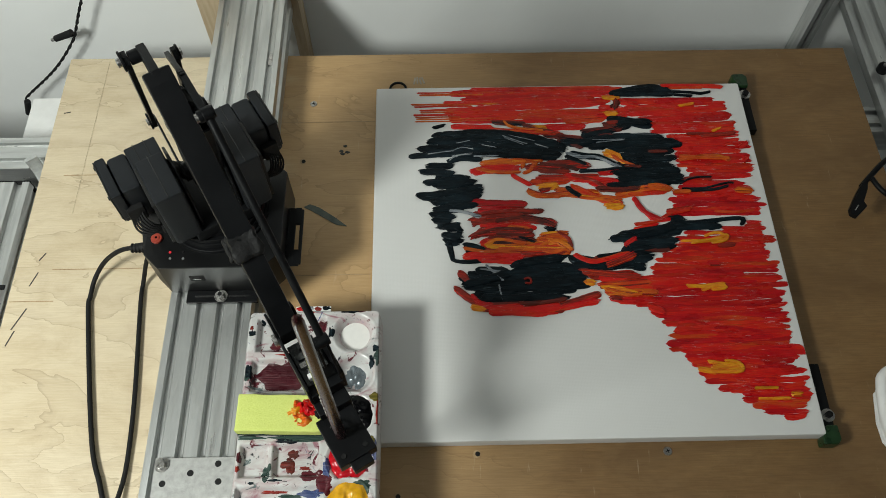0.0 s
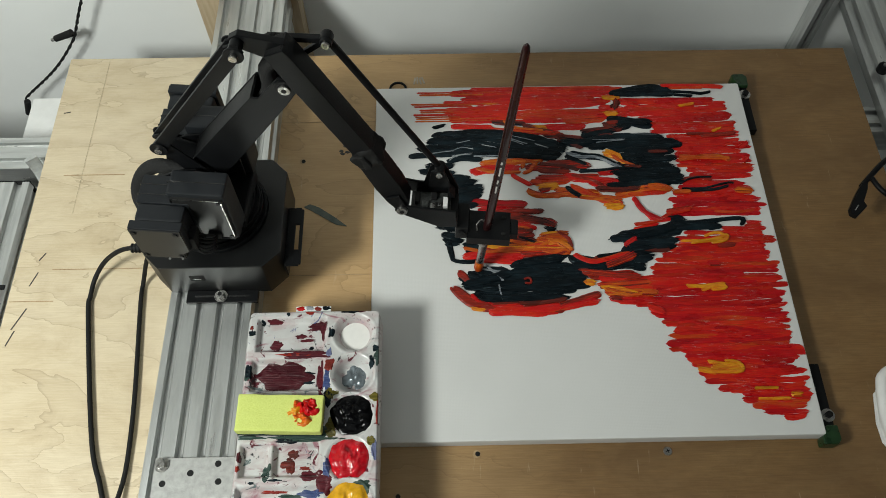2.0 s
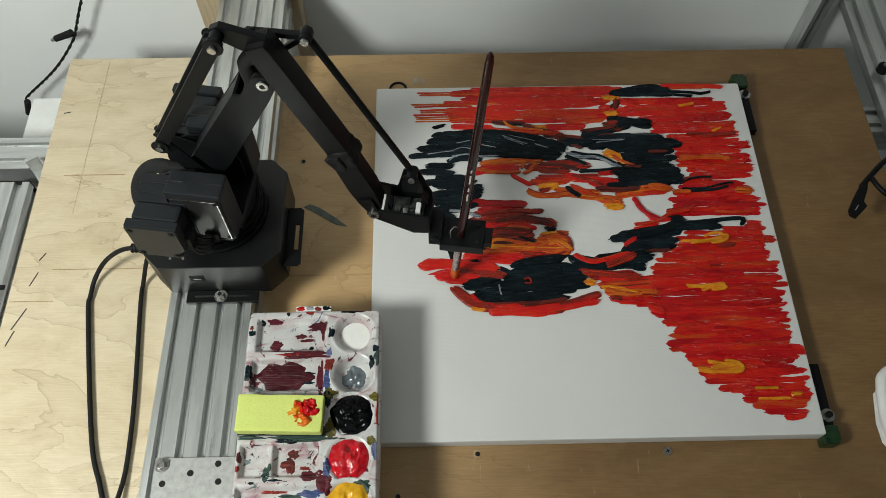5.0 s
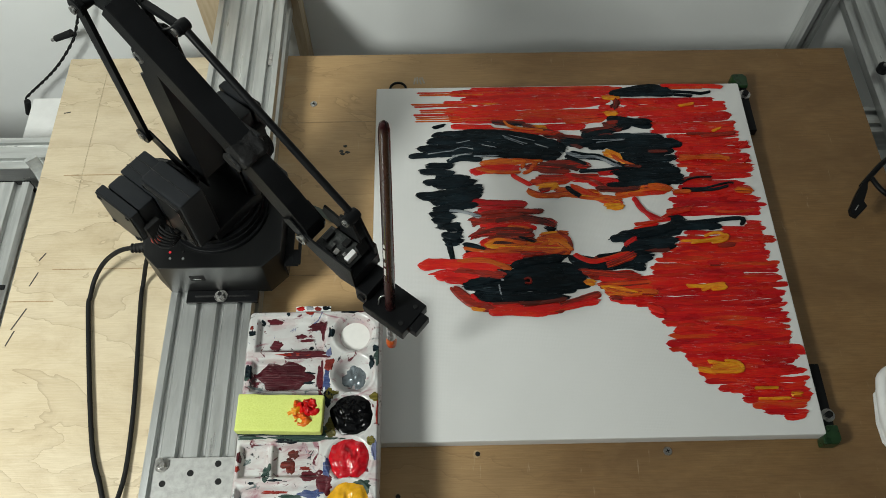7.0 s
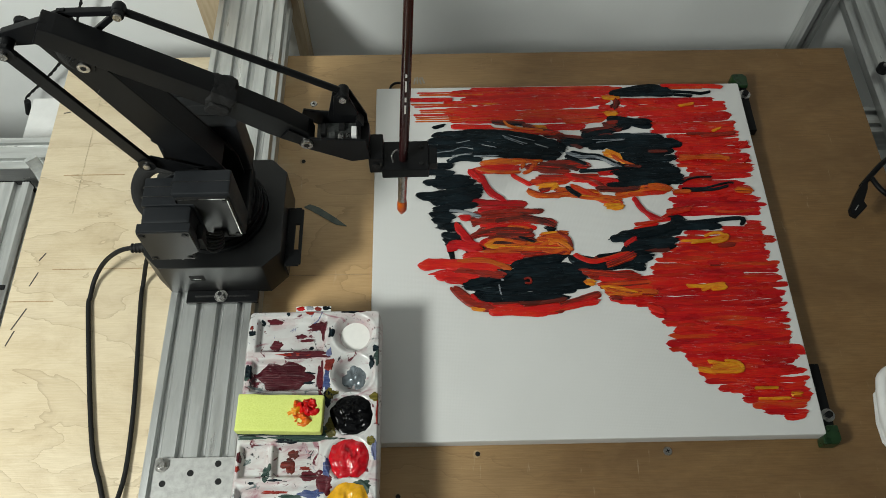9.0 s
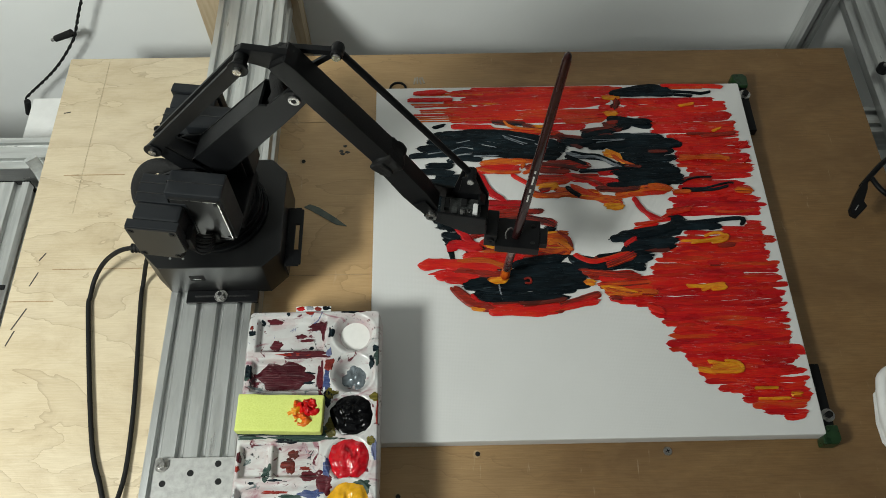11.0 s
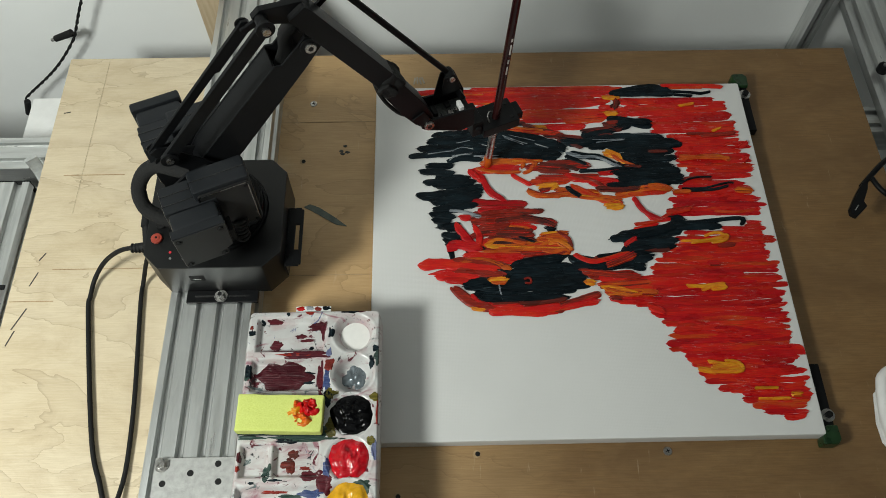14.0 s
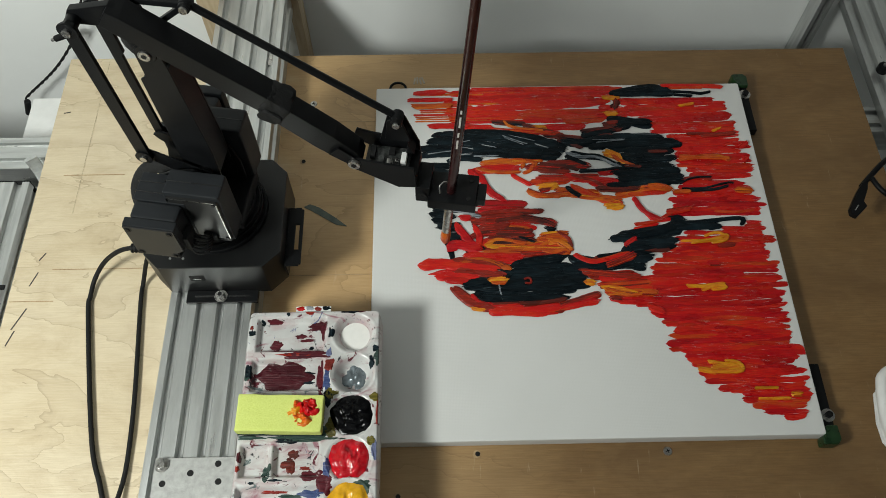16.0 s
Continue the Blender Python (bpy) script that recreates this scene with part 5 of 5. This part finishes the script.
bm = bmesh.new()
box_bm(bm, (0.1, -0.0126, 0.001), (0.124, 0.0126, 0.0258), 0.003, 2)
bmesh.ops.subdivide_edges(bm, edges=[e for e in bm.edges if e.calc_length() > 0.008], cuts=9, use_grid_fill=True)
for v in bm.verts:
    v.co += 0.0022 * noise.noise_vector(v.co * 90) + 0.0009 * noise.noise_vector(v.co * 330)
sleeve = part("taped_sleeve", bm, BLACK_SOFT, forearm, "black sleeve wrapped in tape")
bm = bmesh.new()
box_bm(bm, (0.103, -0.0165, 0.001), (0.121, -0.011, 0.014), 0.002, 2)
bmesh.ops.subdivide_edges(bm, edges=[e for e in bm.edges if e.calc_length() > 0.004], cuts=6, use_grid_fill=True)
for v in bm.verts:
    v.co += 0.0026 * noise.noise_vector(v.co * 110 + Vector((3, 1, 2))) + 0.0008 * noise.noise_vector(v.co * 380)
part("tape_end", bm, BLACK_SOFT, sleeve, "crumpled loose end of black tape")
bm = bmesh.new()
prism_bm(bm, [(0.118, 0.022), (0.118, -0.002), (0.165, -0.009), (0.19, -0.01), (L2 + 0.004, -0.008), (L2 + 0.007, 0.002), (L2 - 0.004, 0.011), (0.17, 0.017)], "y", -0.0098, 0.0098, 0.001)
part("tail", bm, BLACK, forearm)
for s in (-1, 1):
    bm = bmesh.new()
    prism_bm(bm, [(0.178, -0.006), (0.18, 0.009), (L2 + 0.002, 0.006), (L2 + 0.006, -0.001), (L2, -0.006)], "y", s * 0.0115 - 0.0012, s * 0.0115 + 0.0012, 0.0005)
    part("wrist_lug", bm, BLACK, forearm)
tube("signal_cable", [(0.108, 0.004, 0.0), (0.125, 0.004, -0.007), (0.15, 0.004, -0.013), (0.178, 0.004, -0.014), (0.192, 0.004, -0.006)], 0.0022, BLACK_SOFT, forearm)

# parallel links
def flat_link(name, length, y, wide, thick, notch, bolt_side):
    ob = new(name)
    ob.parent = robot
    bm = bmesh.new()
    pts = [(-0.006, -wide), (length * 0.66, -wide), (length * 0.68, -wide - notch), (length + 0.004, -wide - notch), (length + 0.007, 0.0), (length + 0.004, wide), (-0.004, wide), (-0.008, 0.0)]
    prism_bm(bm, pts, "y", y - thick, y + thick, 0.0006)
    part("bar", bm, BLACK, ob)
    for x in (0.0, length):
        cyl("pivot_cap", (x, y + bolt_side * thick, 0), (x, y + bolt_side * (thick + 0.002), 0), wide + 0.0022, BLACK, ob, bevel=0.0005)
        cyl("pivot_bolt", (x, y + bolt_side * (thick + 0.002), 0), (x, y + bolt_side * (thick + 0.004), 0), 0.0036, STEEL, ob, "round steel bolt head")
    return ob


crank_link = flat_link("drive_link", L1, -0.0265, 0.0064, 0.0022, 0.0, -1)
level_link = flat_link("level_link", L1, 0.0108, 0.0046, 0.002, 0.003, 1)
crank = new("crank")
crank.parent = robot
bm = bmesh.new()
prism_bm(bm, [(RA - 0.005, RB - 0.004), (RA + 0.002, RB - 0.008), (0.004, -0.011), (0.011, 0.0), (0.004, 0.011), (RA, RB + 0.008)], "y", -0.0245, -0.0225, 0.0006)
part("crank_plate", bm, BLACK, crank)

elbow_plate = new("elbow_triangle")
elbow_plate.parent = robot
bm = bmesh.new()


def strut(bm, p, q, half, y0, y1):
    (a, b), (c, d) = p, q
    n = math.hypot(c - a, d - b)
    ux, uz = (c - a) / n, (d - b) / n
    prism_bm(bm, [(a - ux * half - uz * half, b - uz * half + ux * half), (a - ux * half + uz * half, b - uz * half - ux * half),
                  (c + ux * half + uz * half, d + uz * half - ux * half), (c + ux * half - uz * half, d + uz * half + ux * half)], "y", y0, y1, 0.0008)


strut(bm, (LEV_R, LEV_Z), (-0.01, 0.036), 0.0032, 0.0035, 0.0075)
strut(bm, (-0.01, 0.036), (TRI_R, TRI_Z), 0.0028, 0.0025, 0.0085)
strut(bm, (0.0, 0.006), (TRI_R, TRI_Z), 0.0026, 0.0035, 0.0075)
strut(bm, (0.0, 0.0), (-0.008, 0.036), 0.0036, 0.0035, 0.0075)
part("triangle_plate", bm, BLACK, elbow_plate)
cyl("pivot", (TRI_R, -0.001, TRI_Z), (TRI_R, 0.0125, TRI_Z), 0.0052, BLACK, elbow_plate, bevel=0.001)
cyl("pivot_bolt", (TRI_R, -0.003, TRI_Z), (TRI_R, -0.001, TRI_Z), 0.0036, STEEL, elbow_plate)

wrist_link = new("wrist_link")
wrist_link.parent = robot
bm = bmesh.new()
cyl_bm(bm, (0.004, LINK_Y, 0), (L2 - 0.004, LINK_Y, 0), 0.0034, None, 14)
for x in (0, L2):
    cyl_bm(bm, (x, LINK_Y - 0.0042, 0), (x, LINK_Y + 0.0042, 0), 0.0058, None, 18, 0.001)
part("rod", bm, BLACK, wrist_link)

# wrist head with its circuit board and the brush holder
wrist = new("wrist_head")
wrist.parent = robot
bm = bmesh.new()
for s in (-1, 1):
    prism_bm(bm, [(-0.008, -0.004), (-0.004, 0.008), (0.012, 0.004), (0.056, 0.0), (0.058, -0.03), (0.04, -0.033), (0.02, -0.022), (-0.002, -0.01)], "y", s * 0.0165 - 0.0013, s * 0.0165 + 0.0013, 0.0006)
prism_bm(bm, [(0.012, -0.016), (0.022, -0.022), (0.042, -0.033), (0.058, -0.03), (0.058, -0.014), (0.012, -0.01)], "y", -0.0155, 0.0155, 0.0008)
part("wrist_bracket", bm, BLACK, wrist)
bm = bmesh.new()
prism_bm(bm, [(0.018, -0.004), (0.028, TRI_Z + 0.002), (TRI_R + 0.001, TRI_Z + 0.006), (TRI_R + 0.007, TRI_Z), (0.057, 0.0), (0.057, -0.012), (0.02, -0.012)], "y", 0.013, 0.0155, 0.0006)
prism_bm(bm, [(0.026, 0.012), (0.029, TRI_Z + 0.002), (TRI_R + 0.001, TRI_Z + 0.006), (TRI_R + 0.006, TRI_Z), (0.05, 0.012)], "y", 0.0045, 0.0068, 0.0005)
prism_bm(bm, [(0.046, 0.0), (0.048, 0.012), (0.054, 0.0)], "y", 0.0, 0.012)
part("level_plate", bm, BLACK, wrist)
cyl("level_pivot", (TRI_R, 0.003, TRI_Z), (TRI_R, 0.018, TRI_Z), 0.0055, BLACK, wrist, bevel=0.001)
cyl("level_bolt", (TRI_R, 0.001, TRI_Z), (TRI_R, 0.003, TRI_Z), 0.0034, STEEL, wrist)
board_part = box("circuit_board", (0.008, -0.014, -0.009), (0.05, 0.0105, -0.0075), PCB, wrist, 0.0003, "small dark circuit board")
for x, y, dx, dy, h, mat in ((0.012, -0.006, 0.005, 0.012, 0.006, BLACK_SOFT), (0.02, -0.011, 0.006, 0.008, 0.004, PCB), (0.029, -0.012, 0.005, 0.006, 0.005, STEEL), (0.029, 0.0, 0.006, 0.008, 0.004, BLACK_SOFT),
                             (0.042, -0.0105, 0.005, 0.0115, 0.0075, PLASTIC), (0.0365, -0.008, 0.003, 0.004, 0.003, STEEL)):
    box("connector", (x, y, -0.0076), (x + dx, y + dy, -0.0076 + h), mat, board_part, 0.0005, "white plug socket" if mat is PLASTIC else "")
cyl("wrist_bolt", (0, -0.0178, 0), (0, -0.0215, 0), 0.0058, STEEL, wrist, "round steel bolt head", bevel=0.0006)
cyl("bolt_socket", (0, -0.0214, 0), (0, -0.0219, 0), 0.0028, BLACK_SOFT, wrist, seg=6)
cyl("magnet_foot", (0.043, 0, -0.036), (0.043, 0, -0.03), 0.009, GREY_CAP, wrist)
holder = new("brush_holder")
holder.parent = wrist
TZ = -0.0425
bm = bmesh.new()
box_bm(bm, (0.056, -0.017, TZ - 0.013), (0.0705, 0.0145, TZ + 0.011), 0.0012)
part("holder_clamp", bm, BLACK, holder)
bm = bmesh.new()
box_bm(bm, (0.0685, -0.0225, TZ - 0.015), (0.116, 0.0135, TZ - 0.001), 0.0012)
part("holder_block", bm, BLACK, holder)
box("holder_tongue", (0.1155, -0.0135, TZ - 0.014), (0.1245, 0.006, TZ - 0.003), BLACK, holder, 0.001)
ring_of_screws("screw", [(0.1085, -0.015, TZ - 0.0012), (0.1085, 0.006, TZ - 0.0012), (0.0635, -0.0175, TZ)], 0.0024, holder, (0, 0, 1), BLACK_SOFT)
cyl("side_screw", (0.0635, -0.017, TZ), (0.0635, -0.019, TZ), 0.004, BLACK_SOFT, holder)
tube("wire_loop", [(TOOL - 0.013, -SB - WRIST_Y - 0.004, TZ - 0.001), (TOOL - 0.014, -SB - WRIST_Y, TZ + 0.006), (TOOL - 0.009, -SB - WRIST_Y + 0.005, TZ + 0.007), (TOOL - 0.004, -SB - WRIST_Y + 0.004, TZ + 0.002)], 0.0009, STEEL, holder, "bent steel wire", steps=5)

# paint brush
brush = empty("paint_brush", pose(0, 0, 0), "dark red lacquered paint brush with an orange wet tip", "paint brush")
bm = bmesh.new()
for z0, z1, r0, r1 in ((-0.062, 0.02, 0.0044, 0.0049), (0.02, 0.12, 0.0049, 0.0044), (0.12, 0.236, 0.0044, 0.0038), (0.236, 0.2425, 0.0038, 0.003), (0.2425, 0.2455, 0.003, 0.001)):
    cyl_bm(bm, (0, 0, z0), (0, 0, z1), r0, r1, 18)
bmesh.ops.remove_doubles(bm, verts=bm.verts[:], dist=0.00002)
handle = part("handle", bm, MAROON, brush)
for z, n in ((0.035, 0.012), (0.052, 0.006), (0.066, 0.014), (0.085, 0.004)):
    box("print_bar", (-0.0008, -0.0051, z), (0.0008, -0.0044, z + n), BAR_WHITE, handle)
bm = bmesh.new()
cyl_bm(bm, (0, 0, -0.122), (0, 0, -0.06), 0.0046, 0.0049, 18)
for z in (-0.07, -0.074, -0.078):
    cyl_bm(bm, (0, 0, z - 0.0008), (0, 0, z + 0.0008), 0.0052, None, 18, 0.0003)
part("ferrule", bm, STEEL, brush, "worn steel ferrule")
bm = bmesh.new()
for z0, z1, r0, r1 in ((-0.13, -0.121, 0.0056, 0.0046), (-0.14, -0.13, 0.0054, 0.0056), (-0.1475, -0.14, 0.0022, 0.0054)):
    cyl_bm(bm, (0, 0, z0), (0, 0, z1), r0, r1, 14)
for v in bm.verts:
    v.co += 0.0009 * noise.noise_vector(v.co * 160)
part("bristles", bm, INKS["orange"], brush, "bristles loaded with orange paint", 60)

# ---------------------------------------------------------------- cables and loose things round the board
tagged(tube("power_cable", [(-0.262, 0.209, 0.083), (-0.2877, 0.2144, 0.066), (-0.3163, 0.2175, 0.035), (-0.3345, 0.2076, 0.012), (-0.3392, 0.1861, 0.005), (-0.3369, 0.1601, 0.005),
                            (-0.305, 0.012, 0.005), (-0.286, -0.04, 0.005), (-0.272, -0.08, 0.005), (-0.262, -0.12, 0.005), (-0.258, -0.2, 0.005), (-0.25, -0.4, 0.005)], 0.0028, BLACK_SOFT),
       "black power cable hanging from the robot onto the board", "cable")
tagged(tube("data_cable", [(-0.247, 0.216, 0.075), (-0.263, 0.2133, 0.045), (-0.2771, 0.2024, 0.008), (-0.2775, 0.1774, 0.005), (-0.267, 0.075, 0.005), (-0.263, 0.022, 0.005),
                           (-0.262, -0.028, 0.005), (-0.264, -0.075, 0.0125), (-0.256, -0.13, 0.0135), (-0.243, -0.25, 0.005), (-0.238, -0.4, 0.005)], 0.0027, BLACK_SOFT),
       "black data cable lying beside the aluminium rail", "cable")

lead = empty("hanging_lead", pose(0, 0, 0), "twisted black two-core lead with plugs hanging by the wall", "cable")


def on_plane(px, pz):
    return (px, 0.655 + 0.01 * math.sin(px * 9), pz)


for s in (-1, 1):
    pts = []
    for k in range(150):
        u = k / 149
        x = -0.385 - 0.092 * min(1, u * 1.9) - max(0, u - 0.526) * 2.11 * 0.138
        z = 0.085 - 0.135 * min(1, u * 1.9) - max(0, u - 0.526) * 2.11 * 0.155 + 0.012 * math.sin(u * 7)
        a = u * 80
        p = on_plane(x, z)
        pts.append((p[0] + s * 0.0012 * math.cos(a), p[1] + s * 0.0012 * math.sin(a), p[2] + s * 0.0006 * math.sin(a)))
    tube("core", pts, 0.0014, BLACK_SOFT, lead, steps=2)
cyl("plug", on_plane(-0.478, -0.047), on_plane(-0.508, -0.06), 0.0058, BLACK_SOFT, lead, "black barrel plug", r1=0.005)
cyl("plug_tip", on_plane(-0.508, -0.06), on_plane(-0.515, -0.063), 0.0028, STEEL, lead)
cyl("plug", on_plane(-0.616, -0.205), on_plane(-0.627, -0.236), 0.0052, BLACK_SOFT, lead, "black barrel plug")
tube("supply_wire", [on_plane(-0.385, 0.085), (-0.37, 0.66, 0.2), (-0.36, 0.68, 0.5), (-0.36, 0.694, 0.9)], 0.002, BLACK_SOFT, lead)

clip = empty("black_clip", pose(0.0, 0.0, 0.0), "black plastic clip arm hooked over the board edge", "clip")
bm = bmesh.new()
prism_bm(bm, [(0.582, 0.266), (0.5815, 0.258), (0.588, 0.2535), (0.604, 0.268), (0.6015, 0.2745), (0.6105, 0.291), (0.6145, 0.303), (0.6085, 0.304), (0.596, 0.288)], "z", 0.042, 0.05, 0.001)
part("jaw", bm, BLACK, clip)
tube("arm", [(0.606, 0.298, 0.046), (0.622, 0.314, 0.048), (0.648, 0.336, 0.05), (0.7, 0.37, 0.02), (0.738, 0.385, -0.028)], 0.0034, BLACK, clip)
tube("brace", [(0.622, 0.312, 0.046), (0.628, 0.296, 0.046), (0.64, 0.286, 0.042), (0.68, 0.29, 0.01), (0.735, 0.3, -0.028)], 0.0034, BLACK, clip)
cyl("wire", (0.587, 0.262, 0.05), (0.592, 0.268, 0.051), 0.0007, STEEL, clip)

tray = empty("white_tray", pose(0.61, 0.013, 0.0), "white plastic tray with a rounded rim on the board", "tray")
bm = bmesh.new()
rimpts = [(0.02, -0.042, 0.03), (-0.02, -0.042, 0.03), (-0.036, -0.038, 0.03), (-0.0455, -0.025, 0.03), (-0.047, 0.0, 0.03), (-0.0415, 0.034, 0.03), (-0.036, 0.045, 0.03), (-0.02, 0.052, 0.03), (0.03, 0.054, 0.03), (0.06, 0.05, 0.03)]
tube_bm(bm, rimpts, 0.0072, 14, 8)
part("rim", bm, PLASTIC, tray)
bm = bmesh.new()
prism_bm(bm, [(0.06, -0.04), (-0.02, -0.04), (-0.036, -0.035), (-0.044, -0.022), (-0.045, 0.0), (-0.039, 0.034), (-0.02, 0.049), (0.06, 0.048)], "z", 0.0005, 0.003, 0.0008)
part("tray_floor", bm, PLASTIC, tray)
sides = [(0.06, -0.042), (-0.02, -0.042), (-0.036, -0.038), (-0.0455, -0.025), (-0.047, 0.0), (-0.0415, 0.034), (-0.036, 0.045), (-0.02, 0.052), (0.06, 0.052)]
for a, b in zip(sides, sides[1:]):
    bm = bmesh.new()
    d = Vector((b[0] - a[0], b[1] - a[1], 0)).normalized()
    n = Vector((-d.y, d.x, 0)) * 0.0012
    a, b = (a[0] + 0.006, a[1]), (b[0] + 0.006, b[1])
    prism_bm(bm, [(a[0] - n.x, a[1] - n.y), (b[0] - n.x, b[1] - n.y), (b[0] + n.x, b[1] + n.y), (a[0] + n.x, a[1] + n.y)], "z", 0.001, 0.029)
    part("side_wall", bm, PLASTIC, tray)
knob = empty("star_knob", pose(0.7358, 0.5451, -0.03), "black star knob on the aluminium rail", "knob")
cyl("grip", (0, 0, 0.004), (0, 0, 0.016), 0.009, BLACK, knob, seg=10, bevel=0.002)
cyl("stud", (0, 0, 0.0), (0, 0, 0.019), 0.003, STEEL, knob)

# ---------------------------------------------------------------- motion
# joint angles in degrees: turn of the turret, lower arm and forearm above the level
TURN = [(0.0, -59.6), (0.2, -59.4), (0.3, -50.2), (0.5, -22.8), (0.7, -11.7), (1.0, -13.2), (1.5, -12.6), (2.0, -5.1), (2.5, -6.0), (3.0, -6.1), (3.5, -4.3), (4.0, -2.5), (4.2, -4.1), (4.6, -3.0), (5.0, -8.0), (5.4, -7.5), (5.7, -8.0), (6.0, -24.0), (6.3, -51.5), (6.5, -58.8), (6.7, -60.3), (7.0, -39.0), (7.2, -10.3), (7.5, -0.5), (8.0, 9.8), (8.5, 15.5), (8.8, 14.5), (9.0, 0.6), (9.2, -26.3), (9.4, -54.0), (9.6, -59.2), (9.9, -59.6), (10.1, -48.0), (10.4, -18.0), (10.6, -9.0), (10.8, -8.0), (11.1, -7.0), (11.3, -6.7), (11.5, -7.3), (12.0, -2.2), (12.5, 1.0), (13.0, 3.0), (13.5, 5.2), (14.0, 22.5), (14.5, 42.4), (15.0, 41.7), (15.2, 33.6), (15.5, 31.1), (15.7, 19.0), (16.0, -9.1)]
LOW = [(0.0, 65.0), (0.2, 71.8), (0.3, 78.1), (0.5, 81.9), (0.7, 66.8), (1.0, 48.6), (1.5, 53.4), (2.0, 53.0), (2.5, 54.7), (3.0, 64.5), (3.5, 53.3), (4.0, 50.4), (4.2, 52.8), (4.6, 51.0), (5.0, 59.0), (5.4, 58.0), (5.7, 72.0), (6.0, 86.0), (6.3, 79.9), (6.5, 66.8), (6.7, 65.2), (7.0, 89.5), (7.2, 95.1), (7.5, 62.8), (8.0, 56.9), (8.5, 47.2), (8.8, 54.4), (9.0, 112.2), (9.2, 117.1), (9.4, 84.0), (9.6, 66.0), (9.9, 67.0), (10.1, 80.0), (10.4, 78.0), (10.6, 58.0), (10.8, 48.5), (11.1, 49.5), (11.3, 50.5), (11.5, 55.5), (12.0, 64.4), (12.5, 62.8), (13.0, 52.1), (13.5, 52.1), (14.0, 45.7), (14.5, 52.2), (15.0, 55.5), (15.2, 40.3), (15.5, 54.5), (15.7, 73.8), (16.0, 92.1)]
FORE = [(0.0, -41.5), (0.2, -35.8), (0.3, -36.1), (0.5, -34.4), (0.7, -47.1), (1.0, -58.3), (1.5, -62.5), (2.0, -62.2), (2.5, -62.8), (3.0, -69.8), (3.5, -62.4), (4.0, -60.1), (4.2, -60.0), (4.6, -60.3), (5.0, -66.0), (5.4, -65.2), (5.7, -52.0), (6.0, -34.0), (6.3, -31.6), (6.5, -42.6), (6.7, -42.5), (7.0, -37.2), (7.2, -35.1), (7.5, -66.0), (8.0, -64.7), (8.5, -57.2), (8.8, -57.7), (9.0, -32.3), (9.2, -28.5), (9.4, -32.0), (9.6, -42.0), (9.9, -40.0), (10.1, -35.0), (10.4, -36.0), (10.6, -52.0), (10.8, -55.0), (11.1, -54.0), (11.3, -52.7), (11.5, -57.7), (12.0, -64.3), (12.5, -64.0), (13.0, -60.9), (13.5, -60.9), (14.0, -56.0), (14.5, -55.3), (15.0, -58.5), (15.2, -51.0), (15.5, -27.1), (15.7, -34.8), (16.0, -35.0)]


def glide(knots, t):
    """A smooth curve without overshoot through (time, value) pairs."""
    xs, ys = [k[0] for k in knots], [k[1] for k in knots]
    n = len(xs)
    h = [xs[i + 1] - xs[i] for i in range(n - 1)]
    d = [(ys[i + 1] - ys[i]) / h[i] for i in range(n - 1)]
    s = [d[0]] + [0.0 if d[i - 1] * d[i] <= 0 else 3 * (h[i - 1] + h[i]) / ((2 * h[i] + h[i - 1]) / d[i - 1] + (h[i] + 2 * h[i - 1]) / d[i])
                  for i in range(1, n - 1)] + [d[-1]]
    i = max(0, min(n - 2, sum(1 for x in xs[1:] if x <= t)))
    u = (t - xs[i]) / h[i]
    return ((1 + 2 * u) * (1 - u) ** 2 * ys[i] + u * (1 - u) ** 2 * h[i] * s[i] + u * u * (3 - 2 * u) * ys[i + 1] + u * u * (u - 1) * h[i] * s[i + 1])


def link_pose(r, z, y, lift):
    return pose(0, 0, 0, 0, 0, y) @ pose(r, 0, z, 0, -lift, 0)


def motions():
    moving = (turret, shoulder, lower_arm, forearm, crank, crank_link, level_link, elbow_plate, wrist_link, wrist, brush)
    rows = [[] for _ in moving]
    tilt = pose(0, 0, 0, math.degrees(math.atan(TILT_S)), math.degrees(math.atan(TILT_R)), 0)
    for k in range(161):
        t = k / 10
        y, a, b = glide(TURN, t), glide(LOW, t), glide(FORE, t)
        ca, sa, cb, sb = math.cos(radians(a)), math.sin(radians(a)), math.cos(radians(b)), math.sin(radians(b))
        er, ez = R0 + L1 * ca, Z0 + L1 * sa
        wr, wz = er + L2 * cb, ez + L2 * sb
        kr, kz = R0 + RA * cb - RB * sb, Z0 + RA * sb + RB * cb
        poses = (pose(TX, TY, 0, 0, 0, y), pose(0, 0, 0, 0, 0, y), link_pose(R0, Z0, y, a) @ pose(0, LOW_Y, 0), link_pose(er, ez, y, b) @ pose(0, FORE_Y, 0), link_pose(R0, Z0, y, b), link_pose(kr, kz, y, a),
                 link_pose(R0 + LEV_R, Z0 + LEV_Z, y, a), link_pose(er, ez, y, 0), link_pose(er + TRI_R, ez + TRI_Z, y, b), link_pose(wr, wz, y, 0) @ pose(0, WRIST_Y, 0),
                 pose(AX, AY, ZR) @ link_pose(wr, wz, y, 0) @ pose(TOOL, -SB, 0) @ tilt)
        for row, m in zip(rows, poses):
            row.append((t, m))
    for ob, row in zip(moving, rows):
        walk(ob, row)
    # fresh paint comes up out of the cloth as the brush lays it down
    for t, ob in FRESH_STROKES:
        up = ob.matrix_basis.translation.z
        walk(ob, [(0.0, pose(0, 0, 0.012)), (t, pose(0, 0, 0.012)), (t + 0.2, pose(0, 0, up)), (16.0, pose(0, 0, up))])


motions()
